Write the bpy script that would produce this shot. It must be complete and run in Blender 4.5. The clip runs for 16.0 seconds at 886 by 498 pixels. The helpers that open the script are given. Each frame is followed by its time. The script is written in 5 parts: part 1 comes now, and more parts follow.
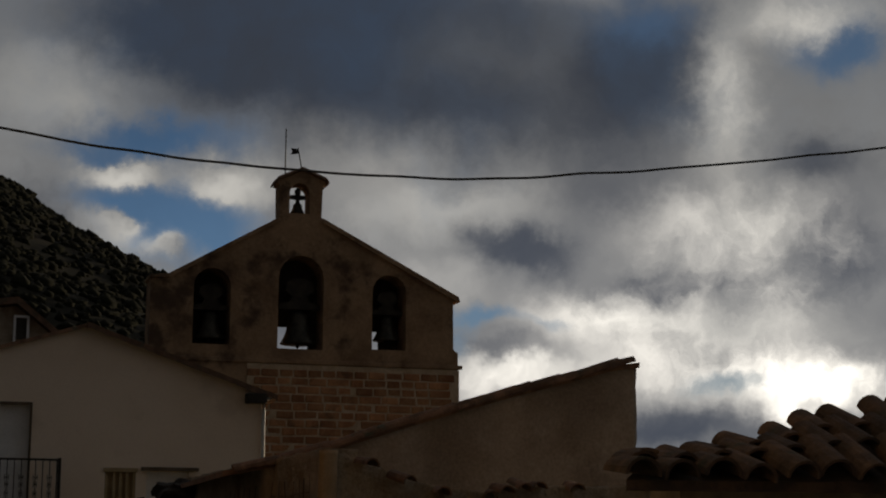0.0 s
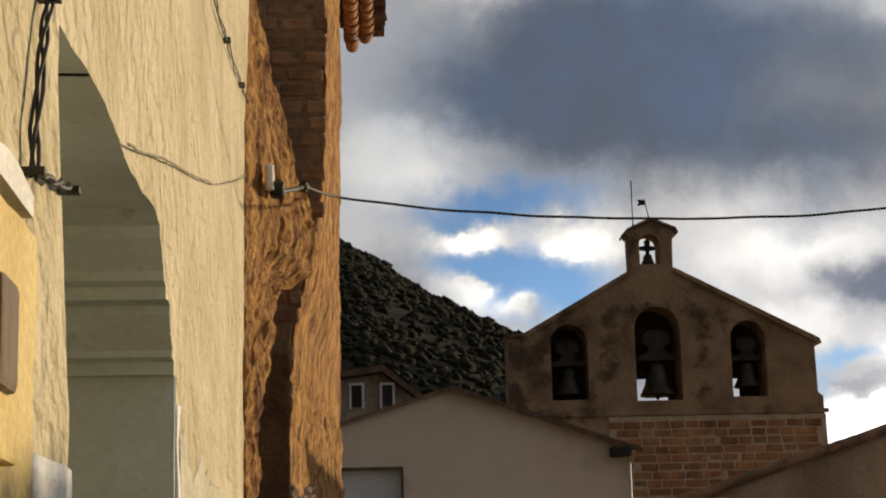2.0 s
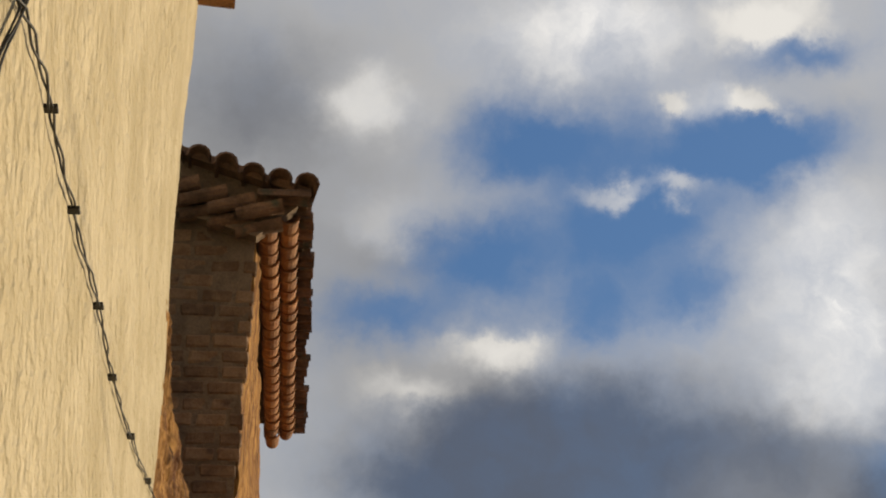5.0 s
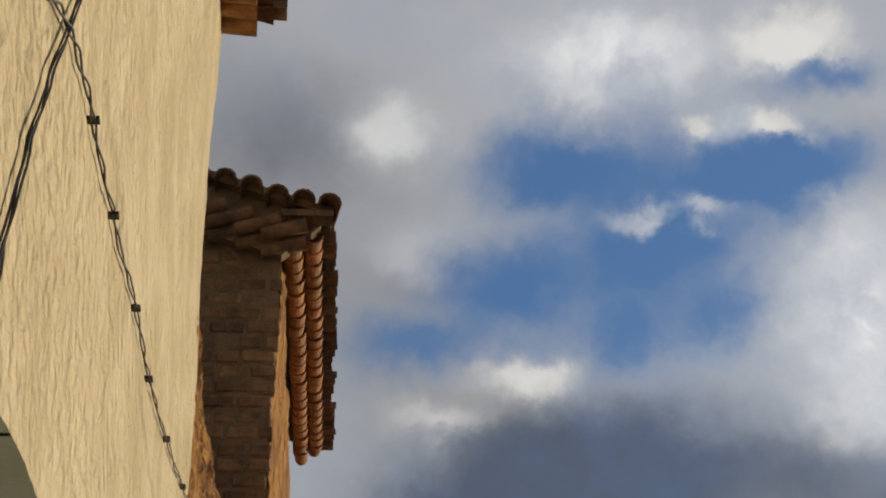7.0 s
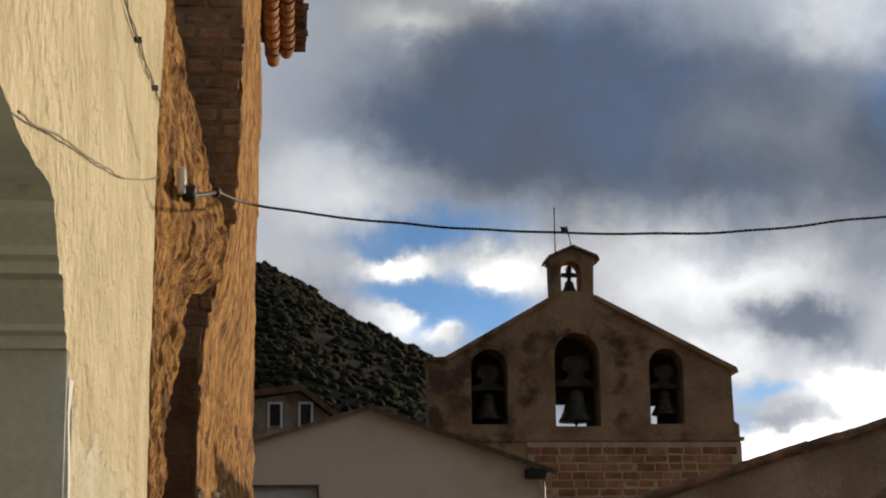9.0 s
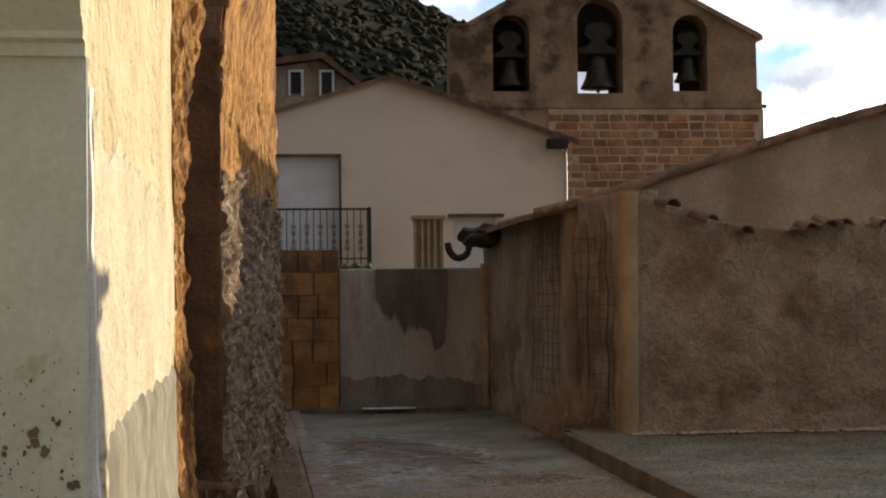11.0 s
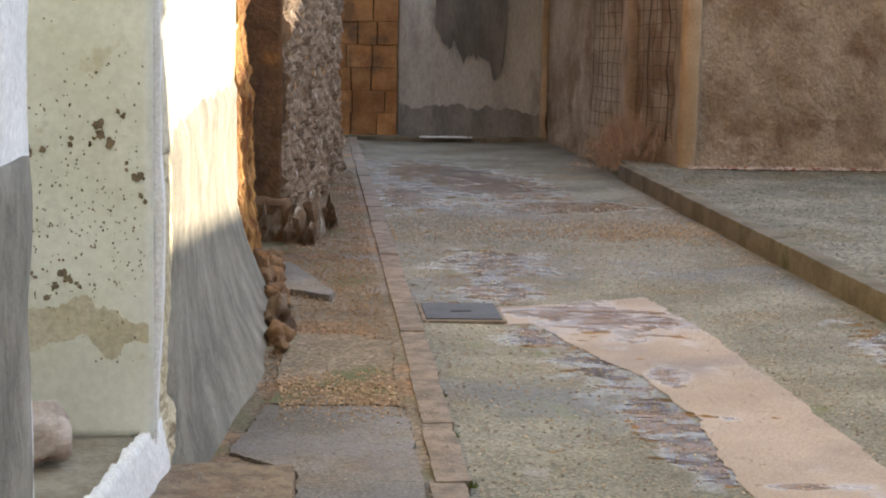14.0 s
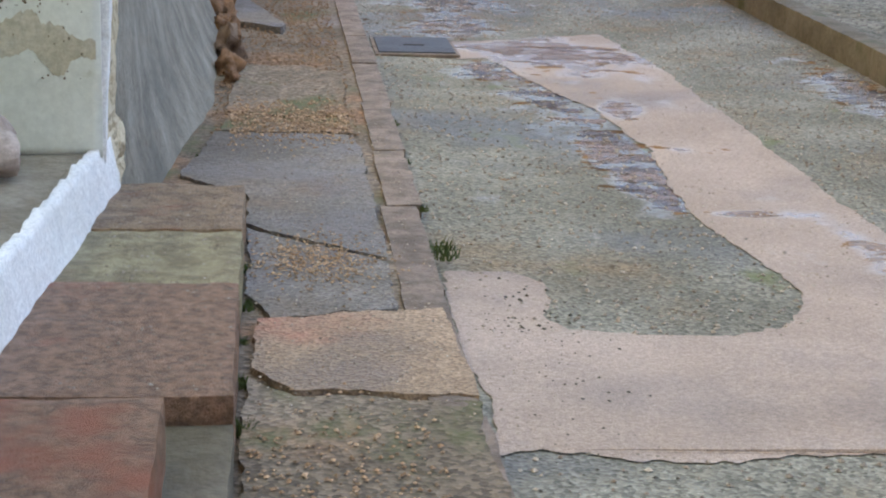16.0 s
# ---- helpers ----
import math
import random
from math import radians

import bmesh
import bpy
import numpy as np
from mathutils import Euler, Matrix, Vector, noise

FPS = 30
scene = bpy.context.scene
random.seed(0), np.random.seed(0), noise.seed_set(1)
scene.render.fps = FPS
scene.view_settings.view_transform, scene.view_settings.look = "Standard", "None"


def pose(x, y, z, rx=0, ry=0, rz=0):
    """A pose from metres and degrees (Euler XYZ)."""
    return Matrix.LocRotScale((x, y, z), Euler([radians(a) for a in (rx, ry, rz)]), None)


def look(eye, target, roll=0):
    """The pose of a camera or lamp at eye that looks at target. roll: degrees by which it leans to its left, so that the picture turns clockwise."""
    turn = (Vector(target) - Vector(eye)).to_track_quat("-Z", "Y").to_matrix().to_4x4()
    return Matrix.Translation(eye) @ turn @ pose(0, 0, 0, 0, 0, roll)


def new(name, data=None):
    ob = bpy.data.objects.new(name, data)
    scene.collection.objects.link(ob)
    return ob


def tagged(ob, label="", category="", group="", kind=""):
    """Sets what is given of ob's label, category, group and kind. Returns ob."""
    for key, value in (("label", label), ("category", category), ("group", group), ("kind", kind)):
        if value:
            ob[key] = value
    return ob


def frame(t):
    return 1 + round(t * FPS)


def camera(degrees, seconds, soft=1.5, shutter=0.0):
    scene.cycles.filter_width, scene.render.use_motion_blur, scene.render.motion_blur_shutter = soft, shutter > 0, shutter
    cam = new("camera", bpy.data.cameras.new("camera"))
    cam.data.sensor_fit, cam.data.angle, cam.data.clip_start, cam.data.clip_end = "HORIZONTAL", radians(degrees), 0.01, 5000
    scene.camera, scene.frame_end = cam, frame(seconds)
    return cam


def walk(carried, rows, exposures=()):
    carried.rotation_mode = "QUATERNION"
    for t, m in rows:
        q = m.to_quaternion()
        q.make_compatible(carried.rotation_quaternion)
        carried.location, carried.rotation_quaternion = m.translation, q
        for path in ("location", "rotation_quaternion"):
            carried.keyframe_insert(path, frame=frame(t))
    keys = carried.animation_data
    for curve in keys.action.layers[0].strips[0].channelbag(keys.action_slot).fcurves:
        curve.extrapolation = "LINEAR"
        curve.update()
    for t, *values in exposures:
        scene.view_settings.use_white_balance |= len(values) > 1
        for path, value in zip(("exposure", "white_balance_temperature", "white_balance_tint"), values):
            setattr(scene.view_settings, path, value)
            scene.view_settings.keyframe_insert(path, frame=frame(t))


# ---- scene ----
from mathutils.geometry import tessellate_polygon

# seconds, eye x, y, z, yaw, pitch, roll in degrees
PATH = [
    (0.0, -0.035, 0.017, 1.689, -16.2, 9.62, 0.42),
    (0.5, -0.034, -0.001, 1.683, -13.19, 9.1, 0.13),
    (1.0, -0.036, -0.049, 1.664, -10.14, 8.65, -0.04),
    (1.5, -0.073, -0.017, 1.66, -7.37, 8.7, -0.45),
    (2.0, -0.057, 0.015, 1.665, -4.44, 11.52, -1.56),
    (2.5, -0.009, 0.008, 1.665, -2.53, 14.07, -1.53),
    (3.0, 0.04, 0.002, 1.669, -4.66, 17.21, -1.29),
    (3.5, 0.071, 0.006, 1.69, -6.44, 20.25, -1.21),
    (4.0, 0.073, 0.027, 1.691, -7.07, 22.08, -1.2),
    (4.5, 0.063, 0.054, 1.706, -7.13, 23.06, -1.43),
    (5.0, 0.07, 0.025, 1.708, -7.04, 24.57, -0.57),
    (5.2, 0.068, 0.021, 1.713, -6.93, 25.09, -0.4),
    (6.2, 0.07, -0.16, 1.56, -6.4, 27.0, -1.0),
    (7.3, 0.08, -0.38, 1.385, -6.02, 23.44, -1.6),
    (7.5, 0.077, -0.37, 1.372, -6.01, 21.44, -1.75),
    (8.0, 0.053, -0.31, 1.356, -6.49, 17.16, -1.55),
    (8.2, 0.048, -0.30, 1.36, -6.54, 16.14, -1.45),
    (10.3, 0.054, 0.036, 1.723, -7.89, 5.42, -0.07),
    (10.5, 0.053, 0.034, 1.711, -7.81, 4.17, -0.23),
    (11.0, 0.027, 0.032, 1.664, -6.13, 1.21, -0.56),
    (11.5, 0.01, 0.023, 1.646, -4.21, -1.17, 0.01),
    (12.0, 0.004, 0.006, 1.624, -3.83, -3.1, 0.84),
    (12.5, -0.0, -0.0, 1.6, -3.94, -5.12, 0.67),
    (13.0, 0.003, 0.006, 1.598, -4.13, -5.76, 0.52),
    (13.5, 0.009, 0.0, 1.586, -4.06, -6.09, 0.54),
    (14.0, 0.012, 0.008, 1.566, -4.3, -7.49, 1.07),
    (14.5, 0.014, 0.011, 1.55, -4.57, -9.07, 1.78),
    (15.0, 0.012, 0.011, 1.535, -4.97, -10.7, 1.46),
    (15.5, 0.018, 0.005, 1.504, -5.66, -12.65, 2.03),
    (16.0, 0.018, 0.018, 1.469, -6.12, -15.66, 1.96),
]
cam = camera(28.76, 16.0, soft=2.0)
walk(cam, [(t, Matrix.Translation((x, y, z)) @ pose(0, 0, 0, 90, 0, yaw) @ pose(0, 0, 0, pitch, 0, 0) @ pose(0, 0, 0, 0, 0, roll))
           for t, x, y, z, yaw, pitch, roll in PATH],
     exposures=[(0.0, -1.85, 6600, 9), (0.5, -1.3, 6450, 9), (1.0, -1.0, 6500, 9), (1.5, -0.45, 6550, 10), (2.5, -0.35, 6700, 10), (3.5, -0.5, 6800, 10), (5.0, -0.38, 6650, 10), (7.5, -0.55, 6400, 10),
                (8.2, -0.35, 6400, 10), (10.3, -0.55, 5900, 10), (11.0, 0.35, 6200, 10), (11.5, 0.95, 6700, 10), (12.0, 1.25, 6800, 10), (12.5, 1.4, 6800, 10), (13.5, 1.68, 6250, 10),
                (14.0, 1.7, 5750, 10), (14.5, 1.72, 5300, 9), (15.0, 1.72, 5100, 9), (16.0, 1.7, 5050, 9)])

# ---- light ----
SUN_AZ, SUN_EL = 55.0, 5.5     # degrees right of the street's line, and above the horizon
sun = new("sun", bpy.data.lights.new("sun", "SUN"))
sun.data.energy, sun.data.angle, sun.data.color = 5.0, radians(0.6), (1.0, 0.80, 0.52)
sun_way = Vector((math.sin(radians(SUN_AZ)) * math.cos(radians(SUN_EL)), math.cos(radians(SUN_AZ)) * math.cos(radians(SUN_EL)), math.sin(radians(SUN_EL))))
sun.matrix_world = look(sun_way * 100, (0, 0, 0))


def way(az, el):
    a, e = radians(az), radians(el)
    return (math.sin(a) * math.cos(e), math.cos(a) * math.cos(e), math.sin(e))


def build_world():
    world = bpy.data.worlds.new("sky")
    scene.world = world
    world.use_nodes = True
    nt = world.node_tree
    nt.nodes.clear()
    N, L = nt.nodes.new, nt.links.new

    def math_node(op, a, b=None, c=None, clamp=False):
        n = N("ShaderNodeMath")
        n.operation, n.use_clamp = op, clamp
        for i, v in enumerate((a, b, c)):
            if v is None:
                continue
            if isinstance(v, (int, float)):
                n.inputs[i].default_value = v
            else:
                L(v, n.inputs[i])
        return n.outputs[0]

    def smooth(v, lo, hi):
        n = N("ShaderNodeMapRange")
        n.interpolation_type = "SMOOTHSTEP"
        L(v, n.inputs["Value"])
        n.inputs["From Min"].default_value, n.inputs["From Max"].default_value = lo, hi
        return n.outputs["Result"]

    def noise_tex(vec, scale, detail=5, rough=0.55, distort=0.0):
        n = N("ShaderNodeTexNoise")
        L(vec, n.inputs["Vector"])
        n.inputs["Scale"].default_value, n.inputs["Detail"].default_value = scale, detail
        n.inputs["Roughness"].default_value, n.inputs["Distortion"].default_value = rough, distort
        return n.outputs

    def mix(fac, a, b):
        n = N("ShaderNodeMix")
        n.data_type = "RGBA"
        if isinstance(fac, (int, float)):
            n.inputs[0].default_value = fac
        else:
            L(fac, n.inputs[0])
        for i, v in ((6, a), (7, b)):
            if isinstance(v, tuple):
                n.inputs[i].default_value = (*v, 1)
            else:
                L(v, n.inputs[i])
        return n.outputs[2]

    coord = N("ShaderNodeTexCoord").outputs["Generated"]
    sky = N("ShaderNodeTexSky")
    sky.sky_type, sky.sun_disc = "NISHITA", False
    sky.sun_elevation, sky.sun_rotation = radians(SUN_EL), radians(SUN_AZ)
    dim = N("ShaderNodeVectorMath")
    dim.operation = "MULTIPLY"
    L(sky.outputs[0], dim.inputs[0])
    dim.inputs[1].default_value = (0.080, 0.112, 0.160)
    blue = mix(0.6, dim.outputs[0], (0.085, 0.200, 0.455))
    # the direction, ruffled so that the clouds get ragged edges
    ruffle = noise_tex(coord, 22.0, 6, 0.6)[1]
    sub = N("ShaderNodeVectorMath")
    sub.operation = "SUBTRACT"
    L(ruffle, sub.inputs[0])
    sub.inputs[1].default_value = (0.5, 0.5, 0.5)
    warp = N("ShaderNodeVectorMath")
    warp.operation = "MULTIPLY_ADD"
    L(sub.outputs[0], warp.inputs[0])
    warp.inputs[1].default_value = (0.05, 0.05, 0.05)
    L(coord, warp.inputs[2])
    unit = N("ShaderNodeVectorMath")
    unit.operation = "NORMALIZE"
    L(warp.outputs[0], unit.inputs[0])
    vec = unit.outputs[0]

    sep = N("ShaderNodeSeparateXYZ")
    L(vec, sep.inputs[0])
    turn = math_node("MULTIPLY", math_node("ARCTAN2", sep.outputs[0], sep.outputs[1]), 180 / math.pi)
    rise = math_node("MULTIPLY", math_node("ARCSINE", sep.outputs[2]), 180 / math.pi)

    def blobs(rows):
        """How much of a cloud bank lies in a direction: rows of azimuth, elevation, radius across and up (degrees), amount."""
        total = None
        for az, el, rx, ry, amount in rows:
            a = math_node("MULTIPLY_ADD", turn, 1 / rx, -az / rx)
            b = math_node("MULTIPLY_ADD", rise, 1 / ry, -el / ry)
            d = math_node("MULTIPLY_ADD", a, a, math_node("MULTIPLY", b, b))
            g = math_node("MULTIPLY", math_node("POWER", 2.718, math_node("MULTIPLY", d, -1.0)), amount)
            total = g if total is None else math_node("ADD", total, g)
        return total

    wide = noise_tex(vec, 3.5, 4, 0.5)[0]
    fine = noise_tex(vec, 13.0, 7, 0.6)[0]
    # low clouds are small and crisp, high ones broad and soft
    low = math_node("SUBTRACT", 1.0, smooth(rise, 8.0, 16.0))
    both = math_node("ADD", math_node("MULTIPLY_ADD", wide, 0.40, 0.12), math_node("MULTIPLY", fine, math_node("MULTIPLY_ADD", low, 0.30, 0.32)))
    veil = smooth(math_node("ADD", math_node("ADD", both, 0.14), blobs(CLEAR_LOW + CLEAR_HIGH + PUFFS)), 0.26, 0.74)
    soft = math_node("ADD", math_node("MULTIPLY_ADD", wide, 0.46, 0.17), math_node("MULTIPLY", fine, math_node("MULTIPLY_ADD", low, 0.45, 0.14)))
    thick = smooth(math_node("ADD", math_node("MULTIPLY_ADD", low, -0.12, math_node("ADD", soft, 0.05)), blobs(DARK_BANK + DARK_LOW + BRIGHT_LOW + BRIGHT_HIGH)), 0.22, 0.88)
    lit = mix(thick, (0.84, 0.82, 0.78), (0.108, 0.124, 0.162))
    add = N("ShaderNodeMix")
    add.data_type, add.blend_type = "RGBA", "ADD"
    add.inputs[0].default_value = 1.0
    tint = N("ShaderNodeVectorMath")
    tint.operation = "SCALE"
    tint.inputs[0].default_value = (1.0, 0.94, 0.84)
    L(math_node("MULTIPLY", blobs(GLOWS), smooth(fine, 0.28, 0.76)), tint.inputs["Scale"])
    L(lit, add.inputs[6])
    L(tint.outputs[0], add.inputs[7])
    cloudy = mix(veil, blue, add.outputs[2])
    # the half of the sky round the sun is brighter than the half away from it
    toward = N("ShaderNodeVectorMath")
    toward.operation = "DOT_PRODUCT"
    L(coord, toward.inputs[0])
    toward.inputs[1].default_value = sun_way
    gain = math_node("MULTIPLY_ADD", smooth(toward.outputs["Value"], -0.5, 0.9), 1.30, 0.42)
    # and paler towards the horizon
    gain = math_node("MULTIPLY", gain, math_node("MULTIPLY_ADD", low, 0.7, 1.0))
    scaled = N("ShaderNodeVectorMath")
    scaled.operation = "SCALE"
    L(cloudy, scaled.inputs[0])
    L(gain, scaled.inputs["Scale"])
    colour = scaled.outputs[0]
    bg = N("ShaderNodeBackground")
    bg.inputs["Strength"].default_value = 0.74
    L(colour, bg.inputs["Color"])
    out = N("ShaderNodeOutputWorld")
    L(bg.outputs[0], out.inputs["Surface"])


# cloud banks: azimuth, elevation, radii across and up in degrees, amount
CLEAR_LOW = [(6.6, 13.2, 2.6, 0.7, -0.42), (5.6, 11.0, 2.4, 0.9, -0.46), (8.2, 9.7, 2.6, 1.2, -0.50), (4.0, 12.6, 1.2, 0.5, -0.25), (17.4, 7.4, 1.6, 0.45, -0.40), (19.8, 7.1, 1.2, 0.4, -0.36), (25.6, 5.2, 2.0, 0.45, -0.40),
             (29.6, 15.8, 1.3, 0.7, -0.40), (16.4, 6.3, 0.9, 0.8, -0.3), (23.4, 17.0, 1.3, 0.9, -0.22)]
CLEAR_HIGH = [(10.6, 28.0, 3.2, 1.3, -0.38), (14.0, 25.4, 3.0, 1.7, -0.38), (18.6, 27.2, 3.6, 1.3, -0.44), (4.6, 22.4, 2.8, 1.0, -0.32), (8.4, 24.2, 2.6, 1.4, -0.36), (20.6, 30.4, 2.0, 0.7, -0.3), (12.0, 22.2, 2.4, 1.0, -0.22), (16.0, 22.9, 1.6, 1.0, -0.2),
              (13.0, 23.6, 1.6, 1.2, -0.1)]
PUFFS = [(8.9, 11.6, 0.9, 0.5, 0.60), (5.4, 12.1, 1.1, 0.35, 0.50), (5.6, 10.2, 0.7, 0.35, 0.45), (7.0, 9.4, 0.6, 0.3, 0.4), (13.5, 26.3, 1.1, 0.4, 0.27), (16.0, 26.2, 1.0, 0.4, 0.27), (15.6, 29.0, 0.45, 0.35, 0.42), (18.5, 28.8, 0.6, 0.5, 0.48),
         (8.9, 21.4, 1.2, 0.45, 0.32), (6.0, 20.2, 1.6, 0.5, 0.25), (19.5, 31.4, 1.6, 0.8, 0.4)]
DARK_BANK = [(19.2, 17.4, 2.4, 1.6, 0.20), (8.0, 19.4, 5.0, 1.6, 0.10), (13.5, 19.0, 4.0, 1.5, 0.08), (11.3, 15.2, 4.5, 1.7, 0.26), (6.5, 16.6, 3.5, 1.4, 0.24), (17.0, 14.2, 3.5, 1.5, 0.22), (10.5, 17.6, 4.5, 2.2, 0.30), (23.0, 15.4, 2.4, 2.4, 0.34), (15.0, 17.6, 3.0, 1.5, 0.18), (5.9, 24.6, 2.4, 1.0, 0.10), (14.5, 20.4, 3.4, 1.4, 0.06), (0.0, 29.5, 3.0, 2.0, 0.12)]
DARK_LOW = [(18.7, 9.7, 1.6, 0.5, 0.24), (24.0, 8.5, 2.0, 0.4, 0.28), (29.4, 9.8, 1.4, 1.5, 0.30), (18.5, 6.2, 1.3, 0.3, 0.26), (23.8, 3.8, 2.6, 0.6, 0.26), (22.0, 11.4, 2.2, 0.6, 0.1), (28.6, 12.4, 1.4, 0.6, 0.2), (14.5, 10.4, 1.2, 0.7, 0.14)]
BRIGHT_LOW = [(6.2, 9.9, 1.6, 0.6, -0.40), (14.5, 10.6, 1.6, 0.8, -0.22), (25.7, 14.4, 0.9, 1.9, -0.42), (28.4, 17.2, 1.8, 0.8, -0.36), (28.1, 4.9, 2.6, 0.7, -0.36), (22.5, 7.3, 2.6, 0.5, -0.26), (17.0, 11.2, 2.0, 0.6, -0.16), (2.8, 14.2, 2.0, 0.9, -0.26), (8.9, 11.5, 1.2, 0.7, -0.36), (5.3, 12.0, 1.2, 0.5, -0.34), (26.6, 10.6, 1.8, 0.8, -0.2), (19.0, 5.6, 2.4, 0.4, -0.25), (26.5, 6.9, 2.4, 0.5, -0.25)]
BRIGHT_HIGH = [(20.6, 21.6, 1.7, 3.0, -0.46), (12.5, 31.4, 3.0, 1.1, -0.46), (19.5, 31.4, 1.6, 0.8, -0.36), (4.2, 29.4, 1.5, 1.0, -0.34), (2.8, 15.4, 1.6, 0.8, -0.2), (14.6, 26.3, 2.0, 0.5, -0.25), (17.4, 28.8, 1.6, 0.6, -0.25), (8.9, 21.4, 1.5, 0.6, -0.26), (6.0, 19.9, 1.4, 0.6, -0.22), (5.2, 25.4, 1.4, 0.9, -0.12)]
GLOWS = [(29.4, 4.9, 2.8, 0.9, 3.4), (25.5, 6.0, 3.4, 0.9, 2.4), (18.5, 5.0, 3.4, 0.8, 2.2), (26.5, 9.8, 3.4, 1.6, 2.0), (25.8, 14.2, 1.0, 1.7, 1.3), (28.6, 17.0, 1.8, 0.9, 0.9), (21.2, 21.8, 1.5, 2.6, 0.6), (22.0, 7.4, 3.2, 1.0, 1.8), (13.0, 31.5, 2.5, 1.0, 0.5),
         (8.9, 11.5, 1.2, 0.6, 0.5), (5.2, 12.0, 1.2, 0.5, 0.5), (14.0, 12.0, 3.5, 1.0, 0.25), (17.5, 11.3, 2.5, 0.8, 0.5), (15.6, 8.6, 1.8, 0.9, 0.8), (27.5, 7.8, 2.4, 0.7, 1.6)]
build_world()


# ---- materials ----
def material(name, dark, light, scale=4.0, rough=0.85, bump=0.3, grain=60.0, stain=None, stain_scale=1.2, stain_at=(0.55, 0.7), stretch=(1, 1, 1),
             metal=0.0, vary=0.0, bump_scale=None, world=True, speckle=0.8, bump_depth=0.02, bump_detail=7.0, fine_bump=0.7):
    """Two colours mixed by a broad noise and a fine grain, a third as stains, relief from the same noises; vary: how far single pieces differ."""
    m = bpy.data.materials.new(name)
    m.use_nodes = True
    nt = m.node_tree
    N, L = nt.nodes.new, nt.links.new
    bsdf = nt.nodes["Principled BSDF"]
    bsdf.inputs["Roughness"].default_value, bsdf.inputs["Metallic"].default_value = rough, metal
    tc = N("ShaderNodeTexCoord")
    vec = N("ShaderNodeMapping")
    vec.inputs["Scale"].default_value = stretch
    if world:
        L(N("ShaderNodeNewGeometry").outputs["Position"], vec.inputs["Vector"])
    else:
        L(tc.outputs["Object"], vec.inputs["Vector"])

    def noise_tex(s, d=6, r=0.6):
        n = N("ShaderNodeTexNoise")
        L(vec.outputs[0], n.inputs["Vector"])
        n.inputs["Scale"].default_value, n.inputs["Detail"].default_value, n.inputs["Roughness"].default_value = s, d, r
        return n.outputs[0]

    def mixer(fac, a, b, blend="MIX"):
        n = N("ShaderNodeMix")
        n.data_type, n.blend_type = "RGBA", blend
        if isinstance(fac, float):
            n.inputs[0].default_value = fac
        else:
            L(fac, n.inputs[0])
        for i, v in ((6, a), (7, b)):
            if isinstance(v, tuple):
                n.inputs[i].default_value = (*v, 1)
            else:
                L(v, n.inputs[i])
        return n.outputs[2]

    def ramp(v, lo, hi):
        n = N("ShaderNodeMapRange")
        n.interpolation_type = "SMOOTHSTEP"
        L(v, n.inputs["Value"])
        n.inputs["From Min"].default_value, n.inputs["From Max"].default_value = lo, hi
        return n.outputs["Result"]

    broad, fine = noise_tex(scale), noise_tex(grain, 4, 0.7)
    colour = mixer(ramp(broad, 0.33, 0.67), dark, light)
    speck = N("ShaderNodeMapRange")
    L(fine, speck.inputs["Value"])
    speck.inputs["From Min"].default_value, speck.inputs["From Max"].default_value = 0.3, 0.7
    speck.inputs["To Min"].default_value, speck.inputs["To Max"].default_value = 0.72, 1.2
    grey = N("ShaderNodeCombineColor")
    for i in range(3):
        L(speck.outputs[0], grey.inputs[i])
    colour = mixer(float(speckle), colour, grey.outputs[0], "MULTIPLY")
    if stain:
        colour = mixer(ramp(noise_tex(stain_scale, 7, 0.62), *stain_at), colour, stain)
    if vary:
        info = N("ShaderNodeObjectInfo")
        geo = N("ShaderNodeNewGeometry")
        r = N("ShaderNodeMath")
        r.operation = "ADD"
        L(info.outputs["Random"], r.inputs[0])
        L(geo.outputs["Random Per Island"], r.inputs[1])
        f = N("ShaderNodeMath")
        f.operation = "FRACT"
        L(r.outputs[0], f.inputs[0])
        hsv = N("ShaderNodeHueSaturation")
        v = N("ShaderNodeMapRange")
        L(f.outputs[0], v.inputs["Value"])
        v.inputs["To Min"].default_value, v.inputs["To Max"].default_value = 1 - vary, 1 + vary
        L(v.outputs[0], hsv.inputs["Value"])
        L(colour, hsv.inputs["Color"])
        colour = hsv.outputs["Color"]
    L(colour, bsdf.inputs["Base Color"])
    if bump:
        b1 = N("ShaderNodeBump")
        b1.inputs["Strength"].default_value, b1.inputs["Distance"].default_value = bump, bump_depth
        L(noise_tex(bump_scale or scale * 5, bump_detail, 0.65 if bump_detail > 4 else 0.5), b1.inputs["Height"])
        b2 = N("ShaderNodeBump")
        b2.inputs["Strength"].default_value, b2.inputs["Distance"].default_value = bump * fine_bump, 0.004
        L(fine, b2.inputs["Height"])
        L(b1.outputs[0], b2.inputs["Normal"])
        L(b2.outputs[0], bsdf.inputs["Normal"])
    return m


PLASTER = material("cream_plaster", (0.48, 0.405, 0.25), (0.61, 0.53, 0.36), 2.2, 0.9, 1.0, 45, stain=(0.39, 0.305, 0.175), stain_scale=15, stain_at=(0.66, 0.73), stretch=(1, 0.6, 0.8), bump_scale=17, speckle=0.2, bump_depth=0.075, bump_detail=3.0, fine_bump=0.25)
WHITEWASH = material("whitewash", (0.72, 0.71, 0.68), (0.84, 0.83, 0.80), 3, 0.85, 0.5, 80, stain=(0.35, 0.30, 0.22), stain_scale=5, stain_at=(0.6, 0.72))
